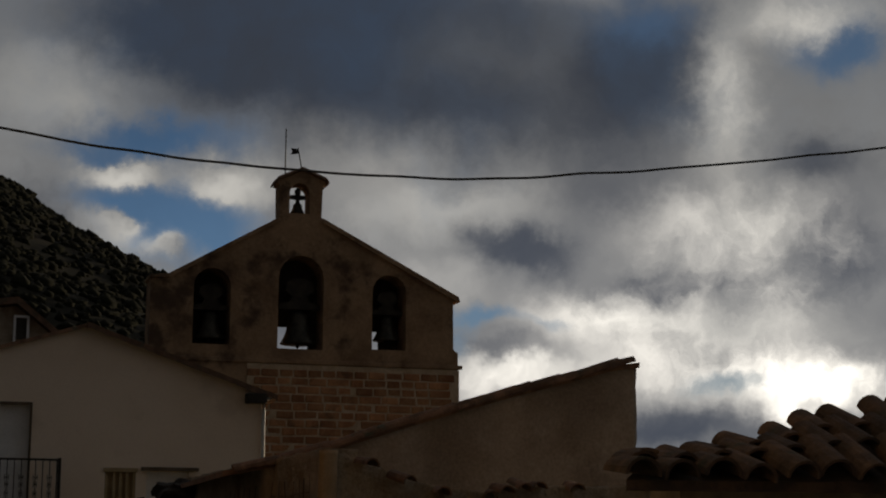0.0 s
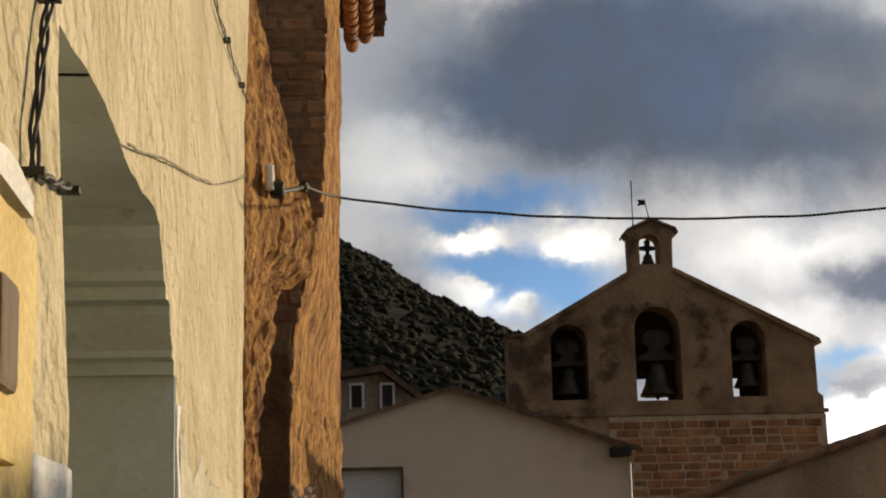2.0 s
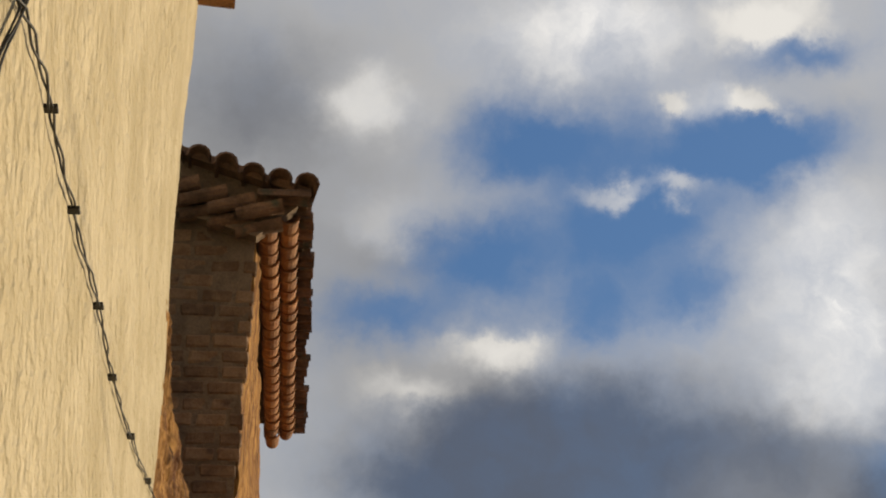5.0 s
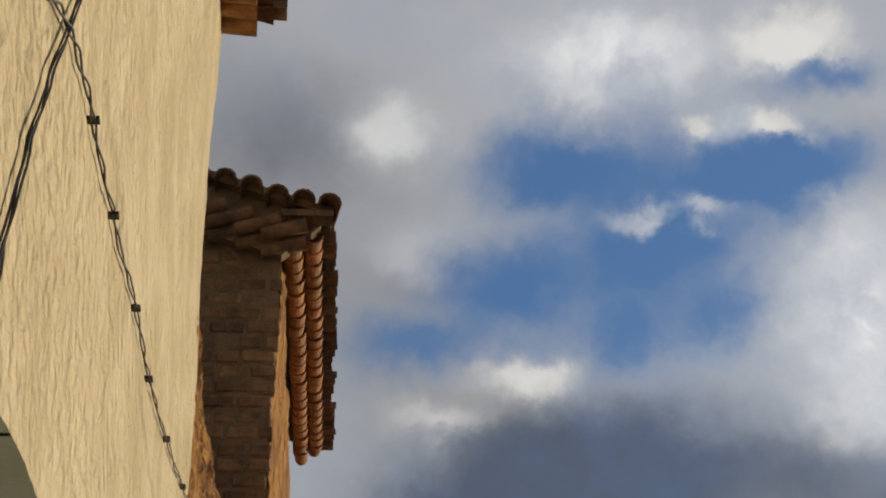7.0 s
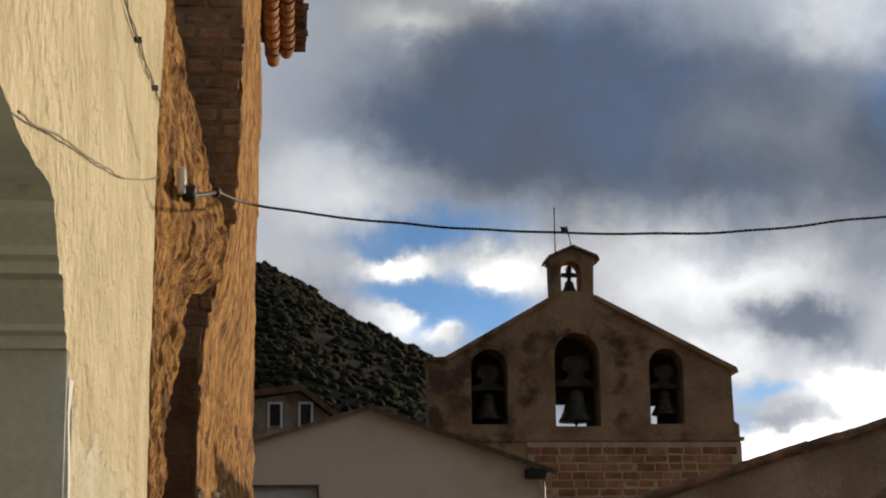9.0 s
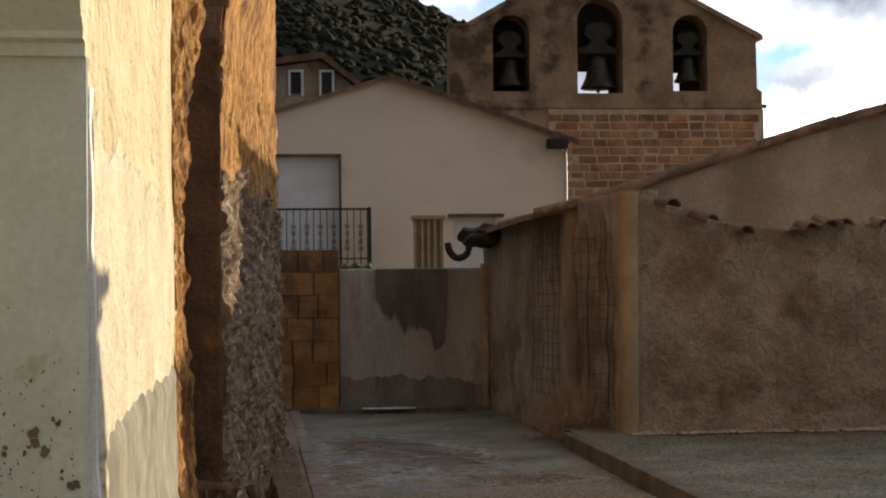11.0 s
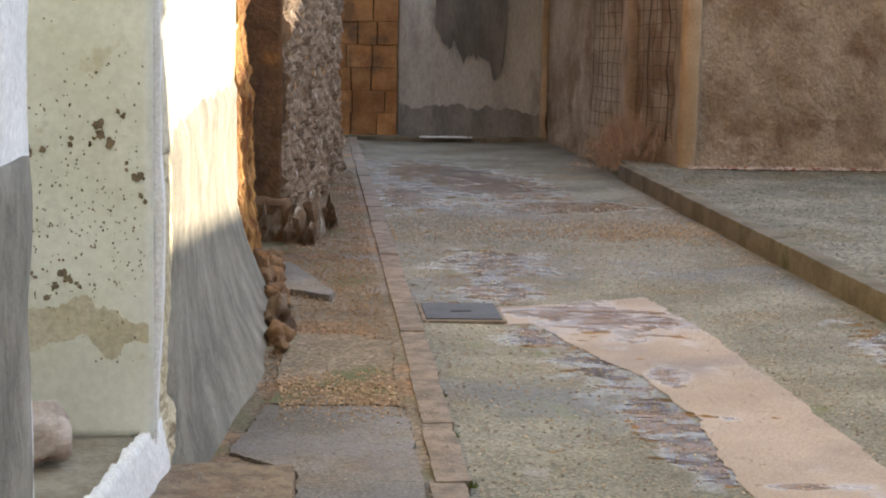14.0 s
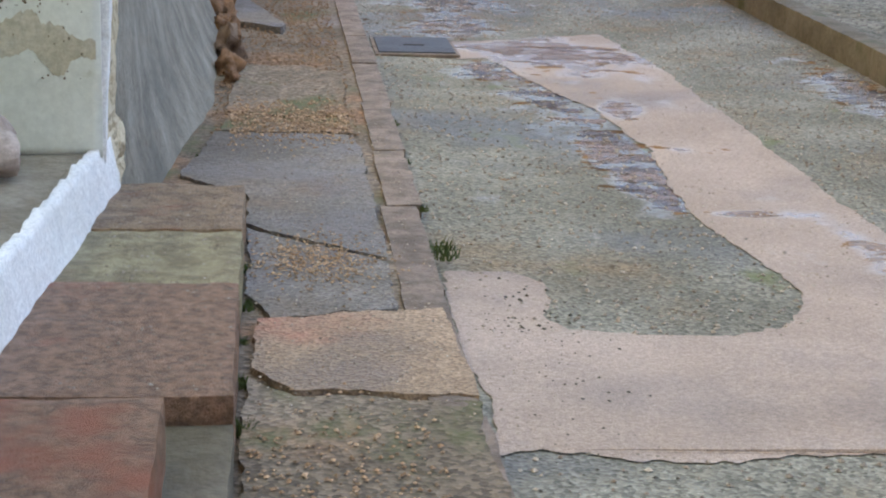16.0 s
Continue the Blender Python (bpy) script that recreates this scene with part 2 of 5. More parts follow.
REVEAL = material("greenish_limewash", (0.59, 0.60, 0.51), (0.69, 0.70, 0.625), 2.5, 0.8, 0.2, 40, stain=(0.47, 0.45, 0.33), stain_scale=6, stain_at=(0.60, 0.72), speckle=0.3)
YELLOW = material("yellow_paint", (0.55, 0.40, 0.13), (0.68, 0.52, 0.22), 3, 0.75, 0.3)
CEMENT = material("cement_render", (0.17, 0.157, 0.125), (0.30, 0.275, 0.22), 5, 0.9, 0.9, 60, stain=(0.38, 0.36, 0.31), stain_scale=5, stain_at=(0.60, 0.76), stretch=(1, 0.8, 0.5), bump_scale=24)
ADOBE = material("eroded_adobe", (0.17, 0.062, 0.014), (0.57, 0.30, 0.080), 11, 0.95, 1.0, 55, stain=(0.08, 0.035, 0.013), stain_scale=12, stain_at=(0.57, 0.66), stretch=(1, 1, 0.16), bump_scale=20, bump_depth=0.05)
BRICK = material("weathered_brick", (0.20, 0.115, 0.065), (0.32, 0.20, 0.12), 6, 0.9, 0.6, 60, stain=(0.11, 0.07, 0.05), stain_scale=4, vary=0.25)
MORTAR = material("earth_mortar", (0.17, 0.12, 0.08), (0.27, 0.19, 0.13), 5, 0.95, 0.8)
RUBBLE = material("grey_rubble", (0.12, 0.075, 0.045), (0.28, 0.20, 0.13), 8, 0.95, 0.9, 50, stain=(0.50, 0.45, 0.38), stain_scale=11, stain_at=(0.60, 0.66), stretch=(1, 1, 0.45), vary=0.2, bump_scale=16, bump_depth=0.03)
TILE = material("terracotta_tile", (0.30, 0.125, 0.055), (0.50, 0.25, 0.11), 6, 0.85, 0.4, 60, stain=(0.10, 0.08, 0.06), stain_scale=5, vary=0.25)
OLD_TILE = material("lichened_tile", (0.14, 0.085, 0.055), (0.28, 0.16, 0.10), 6, 0.9, 0.6, 60, stain=(0.10, 0.10, 0.07), stain_scale=5, vary=0.3)
CHURCH = material("church_sandstone", (0.24, 0.145, 0.083), (0.42, 0.27, 0.16), 0.9, 0.95, 0.9, 9, stain=(0.10, 0.06, 0.038), stain_scale=0.8, stain_at=(0.50, 0.66), bump_scale=5)
STONE = material("red_sandstone_block", (0.30, 0.125, 0.058), (0.50, 0.25, 0.12), 1.4, 0.95, 0.6, 14, stain=(0.16, 0.085, 0.045), stain_scale=1.2, vary=0.3, bump_scale=6)
ORANGE_STONE = material("orange_sandstone", (0.27, 0.125, 0.042), (0.43, 0.225, 0.085), 3, 0.95, 0.8, 30, stain=(0.13, 0.085, 0.05), stain_scale=1.8, stain_at=(0.54, 0.74), vary=0.18)
HOUSE = material("pale_pink_render", (0.74, 0.61, 0.48), (0.82, 0.69, 0.56), 0.5, 0.9, 0.2, 20, stain=(0.64, 0.52, 0.41), stain_scale=0.7, speckle=0.15)
BACKWALL = material("stained_cement_wall", (0.33, 0.315, 0.28), (0.50, 0.48, 0.435), 1.1, 0.9, 0.4, 30, stain=(0.24, 0.225, 0.20), stain_scale=2.0, stain_at=(0.52, 0.72), stretch=(1, 1, 0.35))
BARN = material("mud_render", (0.37, 0.285, 0.195), (0.56, 0.465, 0.35), 2.2, 0.95, 0.9, 30, stain=(0.28, 0.19, 0.12), stain_scale=1.5, stain_at=(0.50, 0.66), stretch=(1, 1, 0.9), bump_scale=15, bump_depth=0.10)
BARN_GREY = material("grey_mud_render", (0.26, 0.205, 0.16), (0.40, 0.33, 0.265), 1.2, 0.95, 0.6, 25, stain=(0.13, 0.10, 0.08), stain_scale=1.0)
OCHRE = material("ochre_render", (0.34, 0.245, 0.145), (0.46, 0.345, 0.22), 3, 0.9, 0.5)
def wet_ground(name, dry, pale, brown, wet_at, wet_scale, stretch=(0.9, 1.0, 1.0), pebbles=130.0, pools=(), moss=0.0, brown_at=(0.5, 0.7), moss_tone=(0.085, 0.105, 0.03), water_at=0.685, film_sheen=(0.27, 0.265, 0.25), water_tone=(0.105, 0.068, 0.034), pebble=(0.55, 1.55)):
    """Rough concrete with small stones in it, brown silt and wet places that shine, some of their sheen mixed into the
    colour.
    """
    m = material(name, dry, pale, 1.3, 0.8, 0.6, 70, stain=brown, stain_scale=1.1, stain_at=brown_at, stretch=stretch)
    nt = m.node_tree
    N, L = nt.nodes.new, nt.links.new
    bsdf = nt.nodes["Principled BSDF"]
    at = N("ShaderNodeMapping")
    at.inputs["Scale"].default_value = stretch
    L(N("ShaderNodeNewGeometry").outputs["Position"], at.inputs["Vector"])
    cells = N("ShaderNodeTexVoronoi")
    cells.inputs["Scale"].default_value = pebbles
    L(at.outputs[0], cells.inputs["Vector"])
    speck = N("ShaderNodeMapRange")
    L(cells.outputs["Color"], speck.inputs["Value"])
    speck.inputs["From Min"].default_value, speck.inputs["From Max"].default_value = 0.1, 0.9
    speck.inputs["To Min"].default_value, speck.inputs["To Max"].default_value = pebble
    n = N("ShaderNodeTexNoise")
    n.inputs["Scale"].default_value, n.inputs["Detail"].default_value = wet_scale, 6
    L(at.outputs[0], n.inputs["Vector"])
    wet = N("ShaderNodeMapRange")
    wet.interpolation_type = "SMOOTHSTEP"
    L(n.outputs[0], wet.inputs["Value"])
    wet.inputs["From Min"].default_value, wet.inputs["From Max"].default_value = wet_at
    old = bsdf.inputs["Base Color"].links[0].from_socket
    grey = N("ShaderNodeVectorMath")
    grey.operation = "SCALE"
    L(old, grey.inputs[0])
    L(speck.outputs[0], grey.inputs["Scale"])
    dark = N("ShaderNodeMix")
    dark.data_type, dark.blend_type = "RGBA", "MULTIPLY"
    L(wet.outputs[0], dark.inputs[0])
    L(grey.outputs[0], dark.inputs[6])
    dark.inputs[7].default_value = (0.62, 0.62, 0.64, 1)
    L(dark.outputs[2], bsdf.inputs["Base Color"])
    rough_mix = N("ShaderNodeMapRange")
    L(wet.outputs[0], rough_mix.inputs["Value"])
    rough_mix.inputs["To Min"].default_value, rough_mix.inputs["To Max"].default_value = 0.80, 0.40
    L(rough_mix.outputs[0], bsdf.inputs["Roughness"])
    b = N("ShaderNodeBump")
    b.inputs["Strength"].default_value, b.inputs["Distance"].default_value = 0.5, 0.006
    colour, shine = dark.outputs[2], rough_mix.outputs[0]

    def blend(fac, a, c):
        k = N("ShaderNodeMix")
        k.data_type = "RGBA" if isinstance(c, tuple) else "FLOAT"
        L(fac, k.inputs[0])
        ia, ic, io = (6, 7, 2) if isinstance(c, tuple) else (2, 3, 0)
        L(a, k.inputs[ia])
        k.inputs[ic].default_value = (*c, 1) if isinstance(c, tuple) else c
        return k.outputs[io]

    def calc(op, a, c, d=None):
        k = N("ShaderNodeMath")
        k.operation = op
        for q, v in enumerate((a, c, d)):
            if v is None:
                continue
            if isinstance(v, (int, float)):
                k.inputs[q].default_value = v
            else:
                L(v, k.inputs[q])
        return k.outputs[0]

    def step(v, lo, hi):
        k = N("ShaderNodeMapRange")
        k.interpolation_type = "SMOOTHSTEP"
        L(v, k.inputs["Value"])
        k.inputs["From Min"].default_value, k.inputs["From Max"].default_value = lo, hi
        return k.outputs["Result"]

    def ripple(sx, sy, detail, seed):
        k = N("ShaderNodeMapping")
        k.inputs["Scale"].default_value = (sx, sy, 1)
        k.inputs["Location"].default_value = (seed, seed * 0.7, 0)
        L(N("ShaderNodeNewGeometry").outputs["Position"], k.inputs["Vector"])
        t = N("ShaderNodeTexNoise")
        t.inputs["Scale"].default_value, t.inputs["Detail"].default_value, t.inputs["Roughness"].default_value = 1.0, detail, 0.6
        L(k.outputs[0], t.inputs["Vector"])
        return t.outputs[0]

    if moss:
        green = step(calc("ADD", ripple(2.2, 1.5, 7, 3.0), moss), 0.60, 0.74)
        colour = blend(green, colour, moss_tone)
    if pools:
        place = N("ShaderNodeSeparateXYZ")
        L(N("ShaderNodeNewGeometry").outputs["Position"], place.inputs[0])
        total = None
        for px, py, rx, ry in pools:
            u = calc("MULTIPLY_ADD", place.outputs[0], 1 / rx, -px / rx)
            v = calc("MULTIPLY_ADD", place.outputs[1], 1 / ry, -py / ry)
            g = calc("POWER", 2.718, calc("MULTIPLY", calc("MULTIPLY_ADD", u, u, calc("MULTIPLY", v, v)), -1.0))
            total = g if total is None else calc("ADD", total, g)
        total = calc("MINIMUM", total, 1.0)
        level = calc("MULTIPLY_ADD", total, 0.34, ripple(3.0, 2.4, 7, 0.0))
        film = step(level, 0.60, 0.78)
        water = step(calc("MULTIPLY_ADD", total, 0.26, ripple(6.0, 8.0, 8, 5.0)), water_at, water_at + 0.02)
        silt = calc("MULTIPLY", step(ripple(2.6, 3.4, 5, 9.0), 0.46, 0.54), water)
        # the water film's tone puts part of the sky's reflection into the base colour
        colour = blend(calc("MULTIPLY", film, 0.6), colour, film_sheen)
        colour = blend(water, colour, water_tone)
        colour = blend(silt, colour, (0.22, 0.135, 0.062))
        shine = blend(film, shine, 0.22)
        shine = blend(water, shine, 0.07)
        L(calc("MULTIPLY_ADD", calc("MAXIMUM", film, water), -0.48, 0.5), b.inputs["Strength"])
    L(colour, bsdf.inputs["Base Color"])
    L(shine, bsdf.inputs["Roughness"])
    bsdf.inputs["Specular IOR Level"].default_value = 0.25
    L(cells.outputs["Distance"], b.inputs["Height"])
    L(bsdf.inputs["Normal"].links[0].from_socket, b.inputs["Normal"])
    last = b
    if pools:
        waves = N("ShaderNodeBump")
        waves.inputs["Distance"].default_value = 0.02
        L(calc("MULTIPLY", calc("MAXIMUM", film, water), 0.75), waves.inputs["Strength"])
        L(ripple(5.0, 11.0, 3, 2.0), waves.inputs["Height"])
        L(b.outputs[0], waves.inputs["Normal"])
        last = waves
        L(calc("MULTIPLY_ADD", water, -0.45, calc("MULTIPLY_ADD", film, 0.75, 0.22)), bsdf.inputs["Specular IOR Level"])
    L(last.outputs[0], bsdf.inputs["Normal"])
    return m


ROAD = wet_ground("wet_concrete_road", (0.152, 0.146, 0.114), (0.250, 0.243, 0.200), (0.190, 0.150, 0.095), (0.50, 0.62), 0.8, pebbles=95.0, pebble=(0.62, 1.6), moss=0.01, moss_tone=(0.15, 0.165, 0.07),
                  pools=[(1.2, 18.3, 0.6, 1.5), (1.8, 16.6, 0.7, 1.6), (2.3, 14.8, 0.7, 0.5), (0.8, 15.4, 0.3, 1.2), (1.2, 11.3, 0.38, 0.9), (1.08, 10.0, 0.3, 0.4), (1.15, 8.6, 0.18, 0.3), (1.35, 7.9, 0.24, 0.5), (1.42, 6.8, 0.18, 0.5), (1.45, 6.1, 0.14, 0.5), (2.93, 8.0, 0.24, 1.0)])
PAVED = wet_ground("grey_concrete_pavement", (0.118, 0.114, 0.088), (0.195, 0.188, 0.148), (0.125, 0.108, 0.062), (0.55, 0.68), 0.6, pebbles=50.0, pebble=(0.45, 1.9))
PINK = wet_ground("new_pink_concrete", (0.385, 0.315, 0.262), (0.475, 0.395, 0.338), (0.33, 0.23, 0.15), (0.48, 0.66), 1.1, pebbles=260.0, brown_at=(0.60, 0.72), water_at=0.72, pebble=(0.84, 1.16), film_sheen=(0.31, 0.265, 0.235), water_tone=(0.26, 0.17, 0.095),
                  pools=[(1.45, 9.3, 0.35, 0.12), (1.6, 9.1, 0.6, 0.7), (1.62, 7.6, 0.10, 0.35), (1.72, 6.78, 0.20, 0.10), (1.68, 5.75, 0.2, 0.06), (2.0, 5.2, 0.1, 0.4)])
WALKWAY = wet_ground("old_concrete_paving", (0.125, 0.10, 0.07), (0.23, 0.19, 0.14), (0.25, 0.145, 0.075), (0.56, 0.70), 1.4, pebbles=70.0, moss_tone=(0.115, 0.12, 0.055), moss=0.07)
GREY_SLAB = wet_ground("grey_slab", (0.13, 0.116, 0.10), (0.27, 0.25, 0.225), (0.21, 0.155, 0.105), (0.46, 0.62), 2.6, pebbles=110.0, pebble=(0.7, 1.35))
ORANGE_SLAB = wet_ground("orange_slab", (0.27, 0.205, 0.14), (0.41, 0.31, 0.215), (0.43, 0.19, 0.13), (0.52, 0.66), 2.0, pebbles=120.0, pebble=(0.7, 1.3))
KERB = material("kerb_stone", (0.13, 0.10, 0.075), (0.27, 0.215, 0.17), 9, 0.75, 0.5, 50, stain=(0.11, 0.12, 0.05), stain_scale=3, stain_at=(0.6, 0.75), vary=0.12)
STEP_RED = material("red_stained_step", (0.17, 0.098, 0.052), (0.40, 0.235, 0.135), 30, 0.42, 0.9, 70, stain=(0.33, 0.115, 0.05), stain_scale=2.2, stain_at=(0.52, 0.66))
STEP_OLIVE = material("olive_step", (0.19, 0.155, 0.07), (0.40, 0.345, 0.185), 15, 0.5, 0.9, 70, stain=(0.24, 0.18, 0.09), stain_scale=3)
STEP = material("sandstone_step", (0.17, 0.112, 0.06), (0.37, 0.26, 0.145), 16, 0.55, 0.9, 70, stain=(0.27, 0.115, 0.05), stain_scale=2.6, stain_at=(0.5, 0.66), vary=0.15)
EARTH = material("ochre_earth", (0.20, 0.13, 0.075), (0.30, 0.21, 0.13), 3, 0.95, 0.9, 40)
GROUND = material("distant_ground", (0.10, 0.09, 0.05), (0.16, 0.14, 0.08), 0.3, 0.95, 0.5, 5)
THRESHOLD = material("worn_threshold", (0.22, 0.185, 0.13), (0.34, 0.30, 0.23), 5, 0.6, 0.8, 45, stain=(0.17, 0.13, 0.085), stain_scale=4)
BROWN = material("brown_earth_render", (0.15, 0.085, 0.042), (0.27, 0.155, 0.075), 3.5, 0.95, 0.9, 30, stain=(0.33, 0.16, 0.05), stain_scale=2.2, stain_at=(0.55, 0.68), bump_scale=18, bump_depth=0.04)
PALE_STONE = material("pale_loose_stone", (0.36, 0.29, 0.235), (0.55, 0.47, 0.41), 9, 0.85, 0.6, 50, stain=(0.24, 0.085, 0.05), stain_scale=6, stain_at=(0.54, 0.6))
# hill and scrub are near black: the backlit slope's shade is in their colour
HILL = material("shaded_hillside", (0.014, 0.013, 0.008), (0.026, 0.023, 0.014), 0.05, 0.95, 0.3, 0.6, stain=(0.034, 0.028, 0.019), stain_scale=0.12)
SCRUB = material("shaded_scrub", (0.009, 0.010, 0.005), (0.019, 0.018, 0.010), 0.2, 0.95, 0.5, 2, vary=0.3)
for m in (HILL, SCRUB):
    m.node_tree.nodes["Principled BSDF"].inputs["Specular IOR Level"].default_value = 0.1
RUST = material("rusty_wire", (0.085, 0.062, 0.045), (0.15, 0.115, 0.085), 8, 0.8, 0.2)
IRON = material("dark_iron", (0.025, 0.024, 0.022), (0.05, 0.045, 0.04), 8, 0.55, 0.2, metal=0.6)
STEEL = material("grey_steel_plate", (0.055, 0.058, 0.066), (0.09, 0.094, 0.105), 6, 0.6, 0.25, metal=0.4)
BRONZE = material("dark_bronze", (0.03, 0.028, 0.02), (0.07, 0.06, 0.045), 4, 0.5, 0.2, metal=0.7)
WOOD = material("grey_timber", (0.09, 0.065, 0.04), (0.17, 0.125, 0.085), 3, 0.85, 0.4, 30, stretch=(1, 1, 0.2))
# darker copy of OLD_TILE, with the backlit outhouse roof's shade in its colour
SHED_TILE = material("shaded_old_tile", (0.065, 0.042, 0.032), (0.15, 0.088, 0.06), 6, 0.95, 0.6, 60, stain=(0.05, 0.05, 0.035), stain_scale=5, vary=0.3)
# BROWN made darker: the deep shade of the wall slot is in this colour
SHADED_EARTH = material("shaded_earth_render", (0.095, 0.052, 0.026), (0.18, 0.10, 0.048), 3.5, 0.95, 0.9, 30, stain=(0.25, 0.125, 0.04), stain_scale=2.2, stain_at=(0.60, 0.72), bump_scale=18, bump_depth=0.04)
# WOOD darkened for the headstocks, the bell openings' shade put into the colour
SHADED_WOOD = material("shaded_timber", (0.03, 0.024, 0.018), (0.06, 0.048, 0.036), 3, 0.9, 0.4, 30)
SHUTTER = material("tan_shutter", (0.33, 0.24, 0.12), (0.42, 0.32, 0.18), 4, 0.7, 0.2, 30)
WHITE = material("white_paint", (0.66, 0.66, 0.66), (0.78, 0.78, 0.78), 2, 0.6, 0.1)
CABLE = material("black_cable", (0.015, 0.014, 0.013), (0.03, 0.028, 0.025), 20, 0.6, 0.1)
GREY_CABLE = material("plastered_cable", (0.24, 0.2, 0.13), (0.34, 0.28, 0.18), 20, 0.8, 0.2)
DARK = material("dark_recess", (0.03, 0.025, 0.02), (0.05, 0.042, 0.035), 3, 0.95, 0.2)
BUSH = material("dry_twigs", (0.35, 0.24, 0.17), (0.52, 0.39, 0.29), 8, 0.9, 0.0)
GRASS = material("wet_grass", (0.05, 0.075, 0.015), (0.10, 0.13, 0.03), 8, 0.8, 0.0)


# ---- helpers of this scene ----
def thing(name, at, label="", category="", group="", kind=""):
    ob = new(name)
    ob.location = at
    ob.empty_display_size = 0.1
    return tagged(ob, label, category, group, kind)


def part(name, bm, mat, parent=None, label="", smooth=False):
    """Links a bmesh, given in world coordinates, as one mesh object under its thing."""
    bmesh.ops.recalc_face_normals(bm, faces=bm.faces)
    me = bpy.data.meshes.new(name)
    bm.to_mesh(me)
    bm.free()
    me.materials.append(mat)
    if smooth:
        for p in me.polygons:
            p.use_smooth = True
        if smooth == "edged":
            me.set_sharp_from_angle(angle=radians(40))
    ob = new(name, me)
    if parent:
        ob.parent = parent
        at = Vector((0, 0, 0))
        up = parent
        while up:
            at += up.location
            up = up.parent
        ob.data.transform(Matrix.Translation(-at))
    if label:
        tagged(ob, label)
    return ob


def alone(name, bm, mat, label, category, group="", kind="", smooth=False):
    return tagged(part(name, bm, mat, smooth=smooth), label, category, group, kind)


def box(x0, x1, y0, y1, z0, z1, bevel=0.0, bm=None, m=None):
    own = bmesh.new()
    bmesh.ops.create_cube(own, size=1)
    for v in own.verts:
        v.co = Vector(((x0 + x1) / 2 + v.co.x * (x1 - x0), (y0 + y1) / 2 + v.co.y * (y1 - y0), (z0 + z1) / 2 + v.co.z * (z1 - z0)))
    if bevel:
        bmesh.ops.bevel(own, geom=own.edges[:], offset=bevel, segments=2, affect="EDGES", profile=0.6)
    if m is not None:
        bmesh.ops.transform(own, matrix=m, verts=own.verts)
    if bm is None:
        return own
    tmp = bpy.data.meshes.new("tmp")
    own.to_mesh(tmp)
    own.free()
    bm.from_mesh(tmp)
    bpy.data.meshes.remove(tmp)
    return bm


def grid(fn, nu, nv, back=None, bm=None, keep=None):
    """A sheet of nu x nv cells through fn(u, v), u and v from 0 to 1; back: a vector that gives it thickness; keep(u, v): whether a cell is there."""
    bm = bm or bmesh.new()
    vs = [[bm.verts.new(fn(i / nu, j / nv)) for i in range(nu + 1)] for j in range(nv + 1)]
    faces = [bm.faces.new((vs[j][i], vs[j][i + 1], vs[j + 1][i + 1], vs[j + 1][i])) for j in range(nv) for i in range(nu)
             if keep is None or keep((i + 0.5) / nu, (j + 0.5) / nv)]
    loose = [v for row in vs for v in row if not v.link_faces]
    for v in loose:
        bm.verts.remove(v)
    if back is not None:
        rim = [e for e in {e for f in faces for e in f.edges} if len(e.link_faces) == 1]
        made = bmesh.ops.extrude_edge_only(bm, edges=rim)["geom"]
        edge = [v for v in made if isinstance(v, bmesh.types.BMVert)]
        bmesh.ops.translate(bm, vec=back, verts=edge)
    return bm


def rough(p, scale, amp, seed=0.0):
    return amp * noise.fractal(Vector((p[0] * scale + seed, p[1] * scale, p[2] * scale)), 1.0, 2.0, 5)


def outline(points, y0, y1, holes=()):
    """A wall in the x-z plane with holes cut through, from y0 to y1."""
    loops = [[Vector((x, y0, z)) for x, z in points]] + [[Vector((x, y0, z)) for x, z in h] for h in holes]
    flat = [v for loop in loops for v in loop]
    bm = bmesh.new()
    front = [bm.verts.new(v) for v in flat]
    rear = [bm.verts.new((v.x, y1, v.z)) for v in flat]
    for a, b, c in tessellate_polygon([[Vector((v.x, v.z, 0)) for v in loop] for loop in loops]):
        bm.faces.new((front[a], front[b], front[c]))
        bm.faces.new((rear[c], rear[b], rear[a]))
    start = 0
    for loop in loops:
        n = len(loop)
        for i in range(n):
            a, b = start + i, start + (i + 1) % n
            bm.faces.new((front[a], front[b], rear[b], rear[a]))
        start += n
    return bm


def arch(x0, x1, z0, ztop, n=10):
    """The outline of an opening with a round head."""
    r = (x1 - x0) / 2
    cx, cz = (x0 + x1) / 2, ztop - r
    return [(x0, z0), (x1, z0)] + [(cx + r * math.cos(math.pi * k / n), cz + r * math.sin(math.pi * k / n)) for k in range(n + 1)]


def tube(points, r, name, mat, parent=None, sides=6, label=""):
    bm = bmesh.new()
    pts = [Vector(p) for p in points]
    rings = []
    for i, p in enumerate(pts):
        d = (pts[min(i + 1, len(pts) - 1)] - pts[max(i - 1, 0)]).normalized()
        a = d.orthogonal().normalized() if abs(d.z) > 0.95 else d.cross(Vector((0, 0, 1))).normalized()
        b = d.cross(a)
        rings.append([bm.verts.new(p + r * (math.cos(k * math.tau / sides) * a + math.sin(k * math.tau / sides) * b)) for k in range(sides)])
    for q, w in zip(rings, rings[1:]):
        for k in range(sides):
            bm.faces.new((q[k], q[(k + 1) % sides], w[(k + 1) % sides], w[k]))
    bm.faces.new(rings[0])
    bm.faces.new(rings[-1])
    return part(name, bm, mat, parent, label, smooth=True)


def curved(points, n=24):
    """A smooth line through the points."""
    pts = [Vector(p) for p in points]
    out = []
